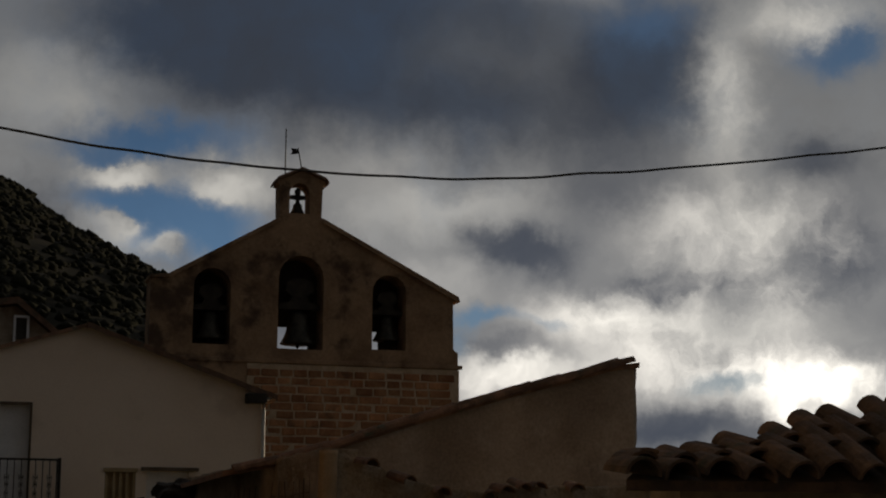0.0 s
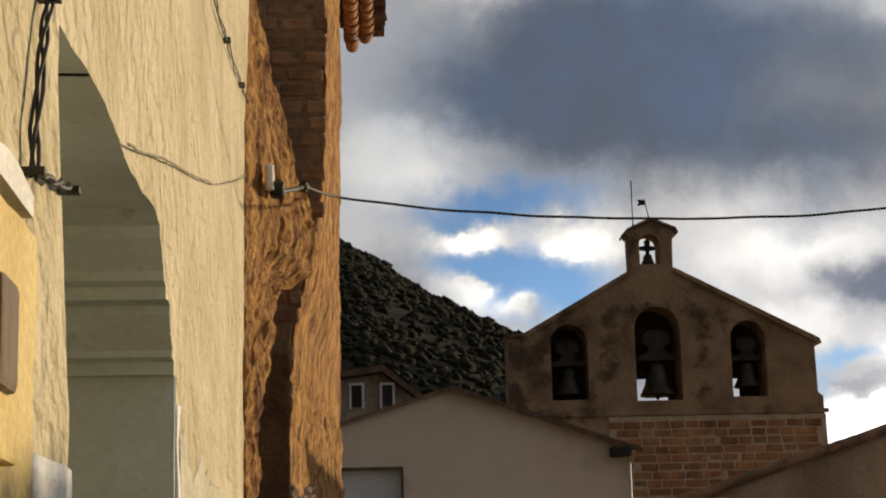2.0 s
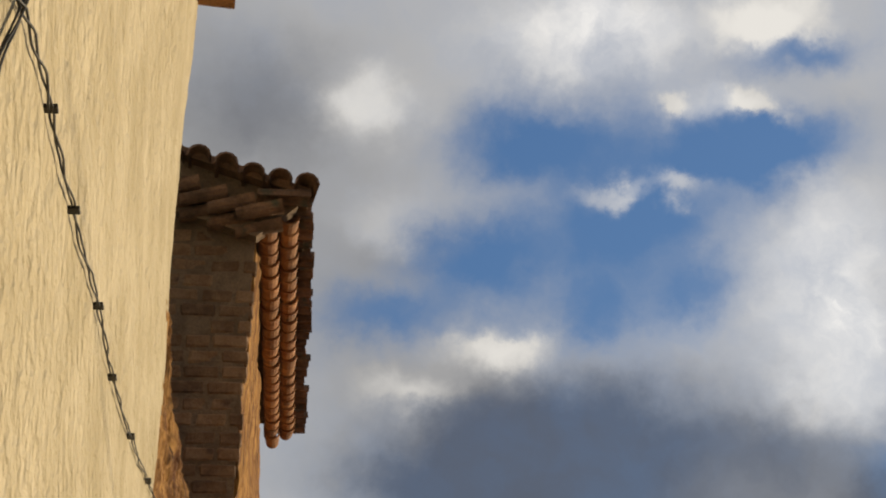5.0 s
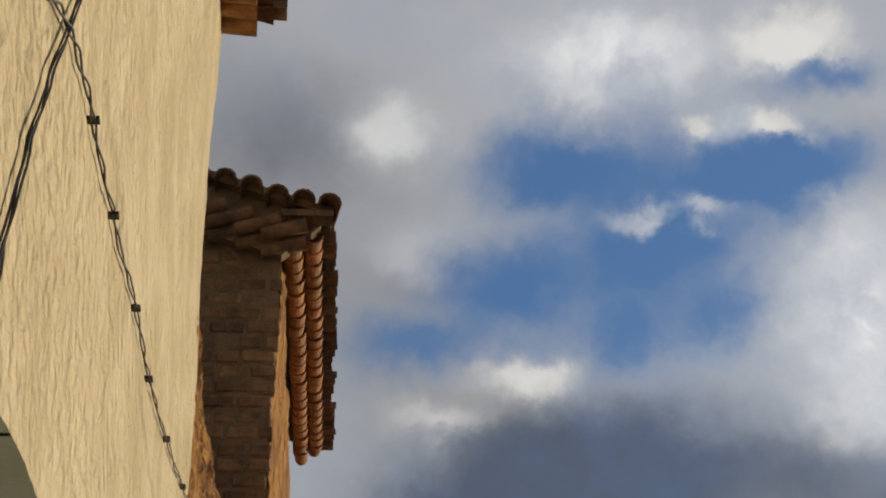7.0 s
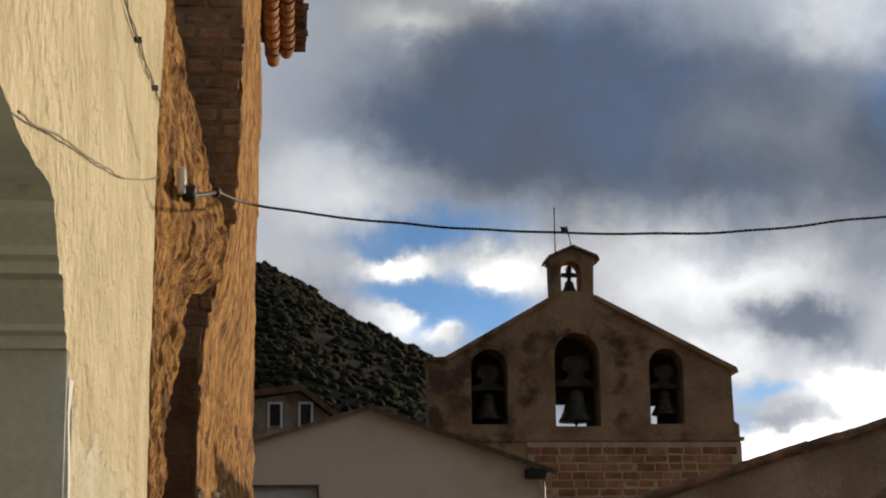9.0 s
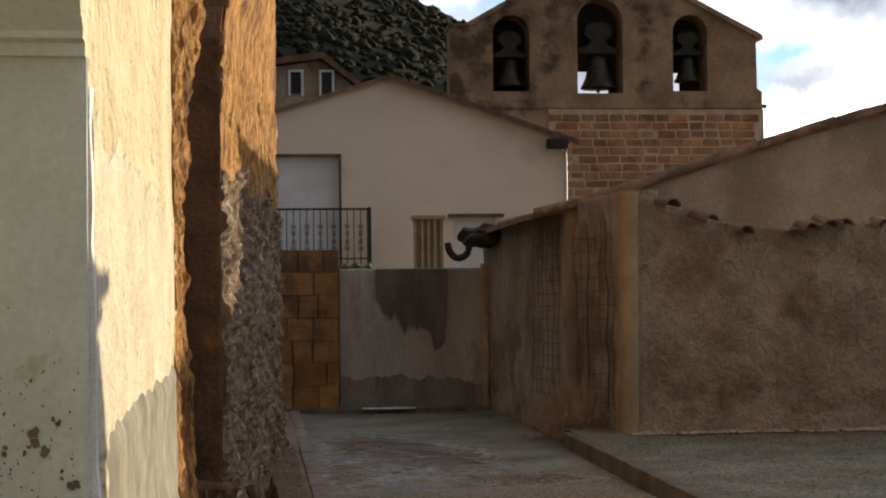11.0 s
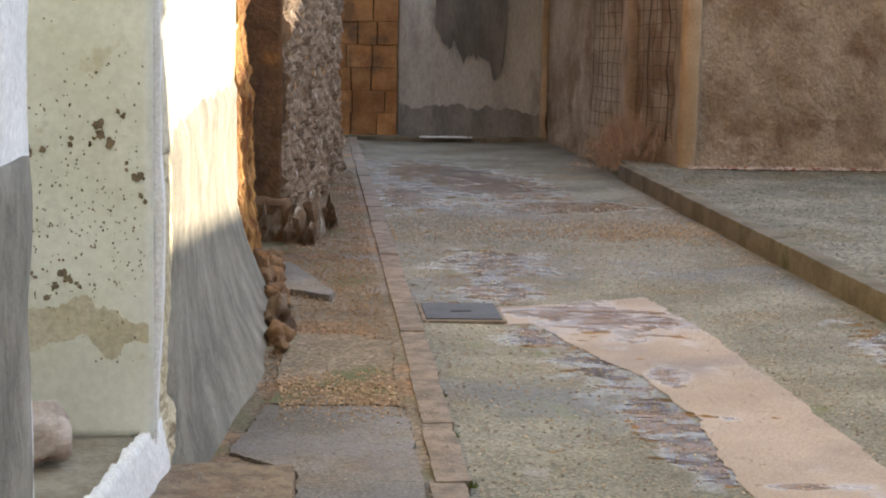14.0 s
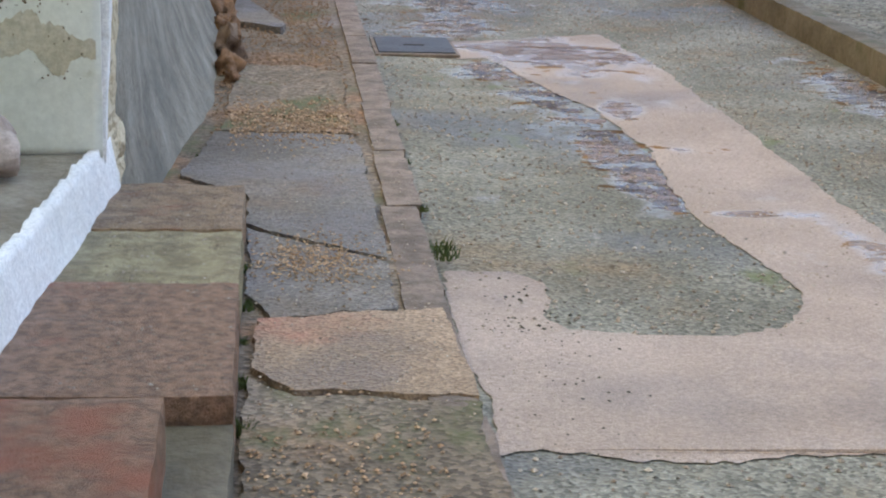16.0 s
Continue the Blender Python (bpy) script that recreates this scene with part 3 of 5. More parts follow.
    for i in range(len(pts) - 1):
        p0, p1, p2, p3 = pts[max(i - 1, 0)], pts[i], pts[i + 1], pts[min(i + 2, len(pts) - 1)]
        for k in range(n):
            t = k / n
            out.append(0.5 * (2 * p1 + (p2 - p0) * t + (2 * p0 - 5 * p1 + 4 * p2 - p3) * t * t + (3 * p1 - p0 - 3 * p2 + p3) * t ** 3))
    return out + [pts[-1]]


def lump(bm, at, size, seed, detail=2, amp=0.25):
    made = bmesh.ops.create_icosphere(bm, subdivisions=detail, radius=1)["verts"]
    for v in made:
        k = 1 + amp * noise.noise(v.co * 1.7 + Vector((seed * 7.3, seed * 3.1, 0)))
        v.co = Vector(at) + Vector((v.co.x * size[0] * k, v.co.y * size[1] * k, v.co.z * size[2] * k))


def tile_mesh(name, length=0.42, r0=0.085, r1=0.07, thick=0.014, mat=None, steps=6):
    """A curved roof tile along +y, hollow side down, its wide end at the origin."""
    bm = bmesh.new()
    rows = []
    for y, r in ((0, r0), (length, r1)):
        outer = [bm.verts.new((r * math.cos(math.pi * k / steps), y, r * math.sin(math.pi * k / steps))) for k in range(steps + 1)]
        inner = [bm.verts.new(((r - thick) * math.cos(math.pi * k / steps), y, (r - thick) * math.sin(math.pi * k / steps))) for k in range(steps + 1)]
        rows.append((outer, inner))
    (a, b), (c, d) = rows
    for k in range(steps):
        bm.faces.new((a[k], a[k + 1], c[k + 1], c[k]))
        bm.faces.new((b[k + 1], b[k], d[k], d[k + 1]))
        bm.faces.new((a[k + 1], a[k], b[k], b[k + 1]))
        bm.faces.new((c[k], c[k + 1], d[k + 1], d[k]))
    for k in (0, steps):
        bm.faces.new((a[k], c[k], d[k], b[k]))
    bmesh.ops.recalc_face_normals(bm, faces=bm.faces)
    me = bpy.data.meshes.new(name)
    bm.to_mesh(me)
    bm.free()
    me.materials.append(mat)
    return me


def piece(name, me, m, parent):
    """One more piece on a shared mesh, at the world pose m."""
    ob = new(name, me)
    ob.parent = parent
    ob.matrix_basis = Matrix.Translation(-parent.matrix_basis.translation) @ m
    return ob


# ---- ground, road, pavements ----
def ground_z(u, v):
    x, y = -700 + 1400 * u, -300 + 1000 * v
    return (x, y, -0.06)


alone("ground", grid(ground_z, 40, 40), GROUND, "dark earth ground reaching away behind the houses", "ground", kind="structure")


def road_point(u, v):
    x, y = 0.50 + 2.66 * u, -4 + 27.3 * v
    dip = -0.018 * math.sin(math.pi * u) + 0.006 * noise.noise(Vector((x * 1.3, y * 0.8, 0)))
    return (x, y, dip)


alone("road", grid(road_point, 40, 200), ROAD, "worn wet concrete lane with puddles and fine gravel", "road", kind="structure", smooth=True)


def top_of(table, x):
    for (xa, za), (xb, zb) in zip(table, table[1:]):
        if x <= xb:
            return za + (zb - za) * (x - xa) / (xb - xa)
    return table[-1][1]


def ragged(x, y, amp):
    """A point of a rim, moved by a coarse and a fine noise."""
    p = Vector((x * 4, y * 4, 1.7))
    q = Vector((x * 21, y * 21, 4.1))
    return Vector((x + amp * (noise.noise(p) + 0.5 * noise.noise(q)) * 0.6, y + amp * (noise.noise(p + Vector((9, 9, 0))) + 0.6 * noise.noise(q + Vector((5, 0, 0)))), 0))


def rough_box(x0, x1, y0, y1, z0, z1, cell=0.05, amp=0.006, wear=0.012):
    """A worn stone block: a box cut into cells, its corners rubbed off and its faces uneven."""
    bm = bmesh.new()
    size = (x1 - x0, y1 - y0, z1 - z0)
    n = [max(2, min(40, round(s / cell))) for s in size]
    seen = {}

    def vert(i, j, k):
        if (i, j, k) not in seen:
            p = Vector((x0 + size[0] * i / n[0], y0 + size[1] * j / n[1], z0 + size[2] * k / n[2]))
            out = [(-1 if a == 0 else 1 if a == m else 0) for a, m in zip((i, j, k), n)]
            if sum(abs(o) for o in out) > 1:
                p -= Vector(out) * wear * (0.5 + 0.9 * abs(noise.noise(p * 9)))
            p += Vector(out) * amp * noise.fractal(p * 7, 1.0, 2.0, 4)
            seen[i, j, k] = bm.verts.new(p)
        return seen[i, j, k]

    for a, b, c in ((0, 1, 2), (1, 2, 0), (0, 2, 1)):
        for side in (0, n[c]):
            for i in range(n[a]):
                for j in range(n[b]):
                    quad = []
                    for di, dj in ((0, 0), (1, 0), (1, 1), (0, 1)):
                        idx = [0, 0, 0]
                        idx[a], idx[b], idx[c] = i + di, j + dj, side
                        quad.append(vert(*idx))
                    bm.faces.new(quad)
    return bm


def flat_patch(points, name, mat, label, category, z=0.004, wobble=0.03, parent=None):
    """A thin sheet on the road with a ragged outline."""
    rng = random.Random(name + str(len(points)) + str(points[0][0]))
    loop = []
    for (xa, ya), (xb, yb) in zip(points, points[1:] + points[:1]):
        n = max(2, int(math.hypot(xb - xa, yb - ya) / 0.02))
        for k in range(n):
            t = k / n
            loop.append(ragged(xa + (xb - xa) * t, ya + (yb - ya) * t, wobble))
    bm = bmesh.new()
    vs = [bm.verts.new((p.x, p.y, z + road_point((p.x - 0.5) / 2.66, (p.y + 4) / 27.3)[2] if p.x > 0.5 else p.z + z)) for p in loop]
    for a, b, c in tessellate_polygon([loop]):
        bm.faces.new((vs[a], vs[b], vs[c]))
    return alone(name, bm, mat, label, category, kind="structure")


def walk_point(u, v):
    y = -4 + 27.2 * v
    x = -0.75 + 1.23 * u
    z = 0.035 + 0.012 * noise.fractal(Vector((x * 2.0, y * 1.6, 3)), 1.0, 2.0, 4) + 0.03 * max(0.0, -x) * (1 if y > 5 else 0)
    return (x, y, z)


alone("pavement", grid(walk_point, 26, 260), WALKWAY, "cracked narrow concrete footpath with earth and moss", "pavement", kind="structure", smooth=True)


def pave_right(u, v):
    x, y = 3.22 + 8.0 * u, -4 + 22.2 * v
    return (x, y, 0.145 + 0.008 * noise.noise(Vector((x, y, 5))))


alone("pavement_opposite", grid(pave_right, 40, 80), PAVED, "raised grey concrete pavement beside the barn wall", "pavement", kind="structure", smooth=True)

kerb = thing("kerb", (0.46, 4.0, 0.0), "low worn stone kerb along the footpath", "kerb", kind="structure")
y, rng = 1.2, random.Random(3)
for length in [0.95, 0.98, 0.55, 0.95, 0.97, 0.85, 0.95, 1.0, 0.9, 1.0, 0.95, 1.0, 0.9, 1.0, 0.95, 1.0, 0.9, 1.0, 0.95, 1.0, 0.9, 1.0, 0.9]:
    w = 0.40 + 0.012 * min(3.0, max(0.0, y - 4.5)) + rng.uniform(-0.006, 0.006)
    part("kerb_stone", rough_box(w, w + 0.125, y + 0.004, y + length - 0.004, -0.05, 0.050 + rng.uniform(-0.004, 0.004), 0.04, 0.005, 0.004), KERB, kerb, smooth="edged")
    y += length
kerb_far = thing("kerb_opposite", (3.15, 8.0, 0.0), "mossy dark concrete kerb of the raised pavement", "kerb", kind="structure")
KERB_DARK = material("mossy_kerb", (0.10, 0.085, 0.05), (0.19, 0.165, 0.12), 2.5, 0.8, 0.6, 40, stain=(0.07, 0.075, 0.025), stain_scale=2.5, vary=0.1)
y = -2.0
for k in range(13):
    part("kerb_stone", rough_box(3.05 + 0.005 * k, 3.235, y + 0.003, y + 1.497, -0.05, 0.157, 0.05, 0.007, 0.007), KERB_DARK, kerb_far, smooth="edged")
    y += 1.5


# ---- plastered house with the doorway ----
FX = -0.46            # its street face


def brow(y):
    """The broken far corner of the door head."""
    return 2.73 - 0.72 * max(0.0, y - 4.62)


def house_face(u, v):
    y, z = -3.0 + 13.6 * u, 8.55 * v
    p = (FX, y, z)
    head = min(2.62 + 0.06 * (y - 2.9), brow(y))
    if abs(y - 2.76) < 0.0255 and z < head + 0.06:
        y = 2.76 + 0.012 * noise.noise(Vector((0, 0, z * 4)))
    if abs(y - 5.2) < 0.0255 and z < head + 0.06:
        y = 5.2 + 0.012 * noise.noise(Vector((3, 0, z * 4)))
    if abs(z - head) < 0.0255 and 2.7 < y < 5.26:
        z = head + (0.02 * noise.noise(Vector((y * 9, 0, 3))) if y > 4.6 else 0.0)
    x = FX + rough(p, 0.6, 0.03, 2) + rough(p, 7.0, 0.004, 9) + 0.05 * max(0.0, z - 6.0)
    if y > 5.3:
        flare = (0.08 + 0.19 * max(0.0, min(1.0, (y - 5.3) / 2.1))) * max(0.0, 1 - z / 0.95) ** 2.2 * min(1.0, (y - 5.3) / 0.25)
        x += flare * (1.0 if y < 9.2 else max(0.0, 1 - (y - 9.2) / 1.2))
    return (x, y, z)


def door_gap(u, v):
    y, z = -3.0 + 13.6 * u, 8.55 * v
    near, far, head = 2.76, 5.2, min(2.62 + 0.06 * (y - 2.9), brow(y))
    return not (near < y < far and z < head)


house = thing("plastered_house", (-0.9, 5.0, 0.0), "old cream plastered village house with a deep doorway", "house")
facade = part("facade", grid(house_face, 270, 190, Vector((-0.9, 0, 0)), keep=door_gap), PLASTER, house, smooth="edged")
facade.data.materials.append(REVEAL)
for p in facade.data.polygons:
    if p.center.x < 0.2:
        p.material_index = 1


def reveal_point(u, v):
    x, z = -1.34 + 0.873 * u, 0.30 + 2.43 * v
    return (x, 5.155 - 0.05 * (1 - u) + rough((x, 0, z), 2.5, 0.012, 4), z)


part("reveal", grid(reveal_point, 30, 70, Vector((0, 0.03, 0))), REVEAL, house, "greenish limewashed door reveal with flaking patches", smooth=True)
part("closing_wall", box(-1.40, -1.345, 2.7, 5.3, 0.0, 2.9), REVEAL, house)


def corner_strip(y, side, w0, w1, z0, z1, seed):
    def at(u, v):
        z = z0 + (z1 - z0) * v
        w = w0 + (w1 - w0) * (0.5 + 0.5 * noise.noise(Vector((seed, z * 5, 0))))
        yy = y + side * (w * u - 0.012)
        return (house_face((yy + 3) / 13.6, z / 8.55)[0] + 0.007, yy, z)
    return at


part("white_edge", grid(corner_strip(5.2, 1, 0.02, 0.10, 0.16, 2.26, 3), 4, 60, Vector((-0.03, 0, 0))), WHITEWASH, house, "whitewashed edge of the doorway", smooth=True)
part("white_edge", grid(corner_strip(2.748, -1, 0.28, 0.42, 0.3, 1.88, 8), 4, 60, Vector((-0.03, 0, 0))), WHITEWASH, house, "whitewashed edge of the doorway", smooth=True)


def coat_point(u, v):
    y = 5.27 + 4.6 * u
    top = 2.15 - 0.10 * u + 0.14 * noise.fractal(Vector((y * 2.2, 0, 6)), 0.9, 2.0, 5)
    z = 1.15 + (top - 1.15) * v
    return (house_face((y + 3) / 13.6, z / 8.55)[0] + 0.004 + 0.002 * noise.noise(Vector((y * 9, z * 9, 2))), y, z)


# paler lower plaster, whitened further so that its colour carries the sun's glare
SUN_PALE = material("sun_pale_plaster", (0.55, 0.49, 0.345), (0.69, 0.64, 0.50), 3, 0.9, 0.8, 50, stain=(0.50, 0.42, 0.27), stain_scale=7, stain_at=(0.58, 0.70), stretch=(1, 0.6, 0.7), bump_scale=17, bump_depth=0.05)
part("sun_pale_coat", grid(coat_point, 140, 40, Vector((-0.02, 0, 0))), SUN_PALE, house, "paler lower plaster, whitened for the glare of the sun", smooth=True)


def skirt_point(u, v):
    y = 5.28 + 5.0 * u
    top = 1.24 + 0.05 * noise.noise(Vector((y * 3, 0, 0)))
    z = 0.0 + top * v
    x = house_face((y + 3) / 13.6, z / 8.55)[0]
    return (x - 0.012 + 0.032 * min(1.0, u * 9) * min(1.0, (1 - v) * 12 + 0.3) + 0.006 * noise.fractal(Vector((y * 1.2, z * 9, 1)), 1.0, 2.0, 4), y, z)


part("cement_skirt", grid(skirt_point, 150, 46, Vector((-0.05, 0, 0))), CEMENT, house, "grey cement skirt flaring at the foot", smooth=True)


def near_skirt(u, v):
    y, z = -3 + 5.7 * u, 1.35 * v
    x = house_face((y + 3) / 13.6, z / 8.55)[0]
    return (x + 0.018 + 0.01 * noise.noise(Vector((y * 6, z * 6, 1))), y, z)


part("cement_skirt", grid(near_skirt, 90, 24, Vector((-0.05, 0, 0))), CEMENT, house, smooth=True)


REACH = [(0.0, -0.40), (1.2, -0.42), (2.2, -0.46), (2.8, -0.43), (3.2, -0.38), (3.6, -0.31), (3.78, -0.26), (3.92, -0.06), (4.06, -0.01), (4.21, -0.03), (4.46, -0.11), (4.7, -0.17), (5.03, -0.27), (5.33, -0.34), (5.6, -0.45), (6.3, -0.47)]


def eroded_end(u, v):
    z = 0.02 + 6.2 * v
    reach = top_of(REACH, z)
    out = max(0.0, min(1.0, (reach + 0.34) / 0.12))
    y = 10.35 + (0.9 + 0.62 * out) * u
    x = FX + (reach - FX) * u ** 0.8
    p = (x, y, z)
    bulge = 0.07 * max(0.0, 1 - z / 0.7)
    furrow = 0.045 * noise.fractal(Vector((y * 6.5, z * 0.8, 8.0)), 1.0, 2.0, 4) * min(1.0, u * 4)
    crack = -0.05 * max(0.0, 1 - abs(u - 0.38 - 0.05 * noise.noise(Vector((0, z * 2, 1)))) / 0.035) * (1 if 3.0 < z < 4.4 else 0)
    return (x + bulge + furrow + crack + rough(p, 3.0, 0.035, 5) * (0.3 + u) + rough(p, 11, 0.026, 1), y + rough(p, 4, 0.05, 7) * u, z)


part("eroded_end", grid(eroded_end, 64, 320, Vector((-0.25, 0.02, 0))), ADOBE, house, "crumbling orange adobe edge of the wall", smooth=False)
win = part("window_surround", grid(lambda u, v: (FX + 0.024 + 0.006 * noise.noise(Vector((u * 9, v * 9, 2))), 0.9 + 1.49 * u + 0.012 * noise.noise(Vector((7, 0, v * 9))), 0.9 + (1.27 + 0.02 * noise.noise(Vector((u * 8, 0, 0)))) * v), 26, 26, Vector((-0.05, 0, 0)) ), YELLOW, house, "yellow painted window surround")
# a dark block set slightly proud, in place of a recessed hole
part("notch", box(FX - 0.01, FX + 0.036, 2.08, 2.20, 1.93, 2.07, 0.012), WOOD, win, "dark brown block standing in for a hole in the yellow")
part("rail", box(FX, FX + 0.042, 0.95, 2.17, 1.84, 1.90, 0.008), YELLOW, win)
part("white_edge", grid(lambda u, v: (FX + 0.03, 0.9 + 1.42 * u, 2.185 + (0.09 + 0.04 * noise.noise(Vector((u * 6, 0, 0))) - 0.06 * u) * v), 26, 4, Vector((-0.05, 0, 0))), WHITEWASH, house)
part("roof", grid(lambda u, v: (-1.4 + 1.42 * u, -3.1 + 13.75 * v, 9.0 - 0.42 * u), 6, 30, Vector((0, 0, -0.05))), OLD_TILE, house)

# foot stones at the house corner
rng = random.Random(11)
for x, yy, s in ((-0.25, 9.55, 0.11), (-0.19, 9.05, 0.09), (-0.16, 8.5, 0.08), (-0.15, 8.1, 0.06), (-0.22, 9.9, 0.09), (-0.14, 7.85, 0.045), (-0.27, 10.3, 0.10), (-0.22, 9.3, 0.06), (-0.18, 8.75, 0.05)):
    bm = bmesh.new()
    lump(bm, (x, yy, 0.04 + s * 0.5), (s * 0.8, s * 1.5, s * 1.1), yy, 3, 1.1)
    alone("foot_stone", bm, BROWN if rng.random() < 0.6 else RUBBLE, "rough brown stone fallen at the wall foot", "stone", "stones at the wall foot", smooth=True)


# ---- steps at the doorway ----
steps = thing("door_steps", (-0.4, 4.4, 0.03), "worn reddish sandstone doorsteps", "steps")


def riser_x(y):
    return -0.42 - 0.085 * (5.39 - y)


part("threshold", grid(lambda u, v: (-1.34 + (riser_x(5.14 - 2.37 * v) - 0.045 + 1.34) * u, 5.14 - 2.37 * v, 0.312 + 0.012 * v + 0.006 * noise.noise(Vector((u * 6, v * 12, 0)))), 20, 40, Vector((0, 0, -0.28))), THRESHOLD, steps, smooth=True)
part("riser", grid(lambda u, v: (riser_x(5.34 - 2.6 * u) - 0.035 * v + 0.006 * noise.noise(Vector((u * 20, v * 4, 0))) + (0.012 * abs(noise.noise(Vector((u * 37, 0, 2)))) if v == 0 else 0), 5.34 - 2.6 * u,
                                 0.14 + (0.185 + 0.02 * u + 0.022 * noise.noise(Vector((u * 31, 0, 1)))) * v), 120, 8, Vector((-0.03, 0, 0))), WHITEWASH, steps, "whitewashed riser", smooth=True)
for y0, y1, dz, mt in ((4.83, 5.38, 0.0, STEP), (4.30, 4.826, -0.004, STEP_OLIVE), (3.47, 4.296, 0.003, STEP_RED), (2.2, 3.464, -0.06, KERB_DARK)):
    part("slab", rough_box(-0.60, -0.045, y0, y1, 0.0, 0.17 + dz, 0.03, 0.006, 0.005), mt, steps, smooth="edged")
part("upper_slab", rough_box(-0.62, -0.175, 1.6, 3.25, 0.03, 0.255, 0.04, 0.006, 0.006), STEP_RED, steps, "red stained upper slab", smooth="edged")
bm = bmesh.new()
lump(bm, (-0.76, 4.80, 0.395), (0.10, 0.11, 0.10), 4, 3, 0.45)
alone("loose_stone", bm, PALE_STONE, "loose reddish white stone on the threshold", "stone", smooth=True)


# ---- tall brick house ----
CORNER = [(0.0, -0.25), (2.5, -0.23), (3.4, -0.20), (3.75, -0.15), (4.05, -0.03), (4.5, 0.03), (5.0, 0.045), (5.6, 0.06), (6.5, 0.10), (7.4, 0.14)]


def brick_corner(z):
    return top_of(CORNER, z)


brick_house = thing("brick_house", (-0.5, 14.0, 0.0), "tall old brick house with corbelled tile eaves", "house")


def brick_front(u, v):
    z = 7.22 * v
    x = -1.6 + (brick_corner(z) - 0.02 + 1.6) * u
    z += 0.30 * v * max(0.0, 0.14 - x)
    return (x, 12.035 + rough((x, 0, z), 4, 0.006, 3), z)


part("front_wall", grid(brick_front, 24, 90, Vector((0, 0.3, 0))), MORTAR, brick_house)
# its dark colour carries the shade of the slot beside the eroded end
part("earth_facing", grid(lambda u, v: (-1.55 + (1.33 + 0.02 * noise.noise(Vector((0, 0, v * 9)))) * u, 12.005 + rough((u, 0, v * 3), 3, 0.02, 3), 0.02 + (3.35 + 0.15 * noise.noise(Vector((u * 9, 3, 0)))) * v), 40, 90, Vector((0, 0.03, 0))), SHADED_EARTH, brick_house, "brown earth render over the lower bricks, darkened for the slot's shade", smooth=True)


def brick_side(u, v):
    z = 7.25 * v
    y = 12.09 + 5.81 * u
    x0 = brick_corner(z)
    x = x0 + (0.225 + 0.05 * max(0.0, z - 5.2) / 2 - x0) * u
    p = (x, y, z)
    ragged = 0.035 if z < 3.4 else 0.02
    furrow = 0.022 * noise.fractal(Vector((y * 5.0, z * 0.9, 4.0)), 1.0, 2.0, 4) * (1 - 0.5 * u)
    tooth = 0.05 * max(0.0, noise.noise(Vector((2.0, 0.0, z * 7.0)))) * (1 - min(1.0, u * 20)) if z > 3.9 else 0.0
    return (x + furrow - tooth + rough(p, 3.0, ragged, 6) + rough(p, 9, ragged * 0.6, 8), y + rough(p, 6, 0.02, 2) * (1 - u), z)


part("street_wall", grid(brick_side, 110, 220, Vector((-0.35, 0.0, 0))), ADOBE, brick_house, "sunlit rough orange street wall")


def rubble_face(u, v):
    z = 0.02 + (2.45 + 0.3 * noise.noise(Vector((u * 6, 2, 0)))) * v
    p = brick_side(u, z / 7.25)
    q = (p[0], p[1], z)
    flare = 0.05 * max(0.0, 1 - z / 0.6)
    return (p[0] + 0.02 + flare + rough(q, 6, 0.05, 12) + rough(q, 17, 0.03, 3), p[1] - 0.012 * (1 - u), z)


part("rubble_facing", grid(rubble_face, 150, 110, Vector((-0.08, 0.0, 0))), RUBBLE, brick_house, "brown crumbling rubble facing of the lower wall")
part("plinth", rough_box(-0.62, -0.15, 11.86, 12.03, 0.0, 0.34, 0.04, 0.03, 0.02), BROWN, brick_house, "brown stone plinth", smooth="edged")
part("rear_wall", box(-1.6, 0.20, 17.6, 17.88, 0.0, 7.25), ADOBE, brick_house)
for x, yy, s in ((-0.12, 11.85, 0.11), (0.02, 12.2, 0.12), (-0.3, 11.9, 0.12), (0.12, 12.7, 0.10), (-0.02, 11.75, 0.07)):
    bm = bmesh.new()
    lump(bm, (x, yy, 0.04 + s * 0.8), (s * 0.6, s * 1.2, s * 1.5), yy + x, 2, 1.4)
    alone("foot_stone", bm, RUBBLE, "grey jagged stone at the brick house corner", "stone", "stones at the brick house corner")
part("corbel", outline([(-1.2, 7.62), (0.12, 7.22), (0.42, 7.48), (0.44, 7.58), (-1.2, 8.05)], 11.90, 12.03), MORTAR, brick_house)
roof = part("roof", outline([(-1.9, 8.28), (0.50, 7.52), (0.52, 7.58), (-1.9, 8.36)], 11.78, 17.35), OLD_TILE, brick_house)

# ---- barn opposite ----
barn = thing("barn", (5.2, 18.5, 0.1), "low mud-rendered barn with a patched wall", "barn")
BARN_TOP = [(3.70, 2.62), (4.0, 2.56), (4.55, 2.36), (4.9, 2.26), (5.5, 2.20), (5.9, 2.27), (6.4, 2.28), (9.2, 2.3)]


def barn_front(u, v):
    x = 3.74 + 5.4 * u
    z = 0.1 + (top_of(BARN_TOP, x) + 0.02 * noise.noise(Vector((x * 5, 0, 0))) - 0.1) * v
    p = (x, 17.3, z)
    foot = 0.06 * max(0.0, 1 - (z - 0.1) / 0.25)
    return (x, 17.34 - 0.12 * u - foot + rough(p, 1.2, 0.04, 1) + rough(p, 6, 0.02, 4), z)


part("front_wall", grid(barn_front, 150, 70, Vector((0, 0.4, 0))), BARN, barn, smooth=True)


def barn_side(u, v):
    y = 17.36 + 5.75 * u
    x = 3.74 - 0.68 * u
    z = -0.12 + (2.74 - 0.15 * u + 0.015 * noise.noise(Vector((y * 4, 1, 0)))) * v
    p = (x, y, z)
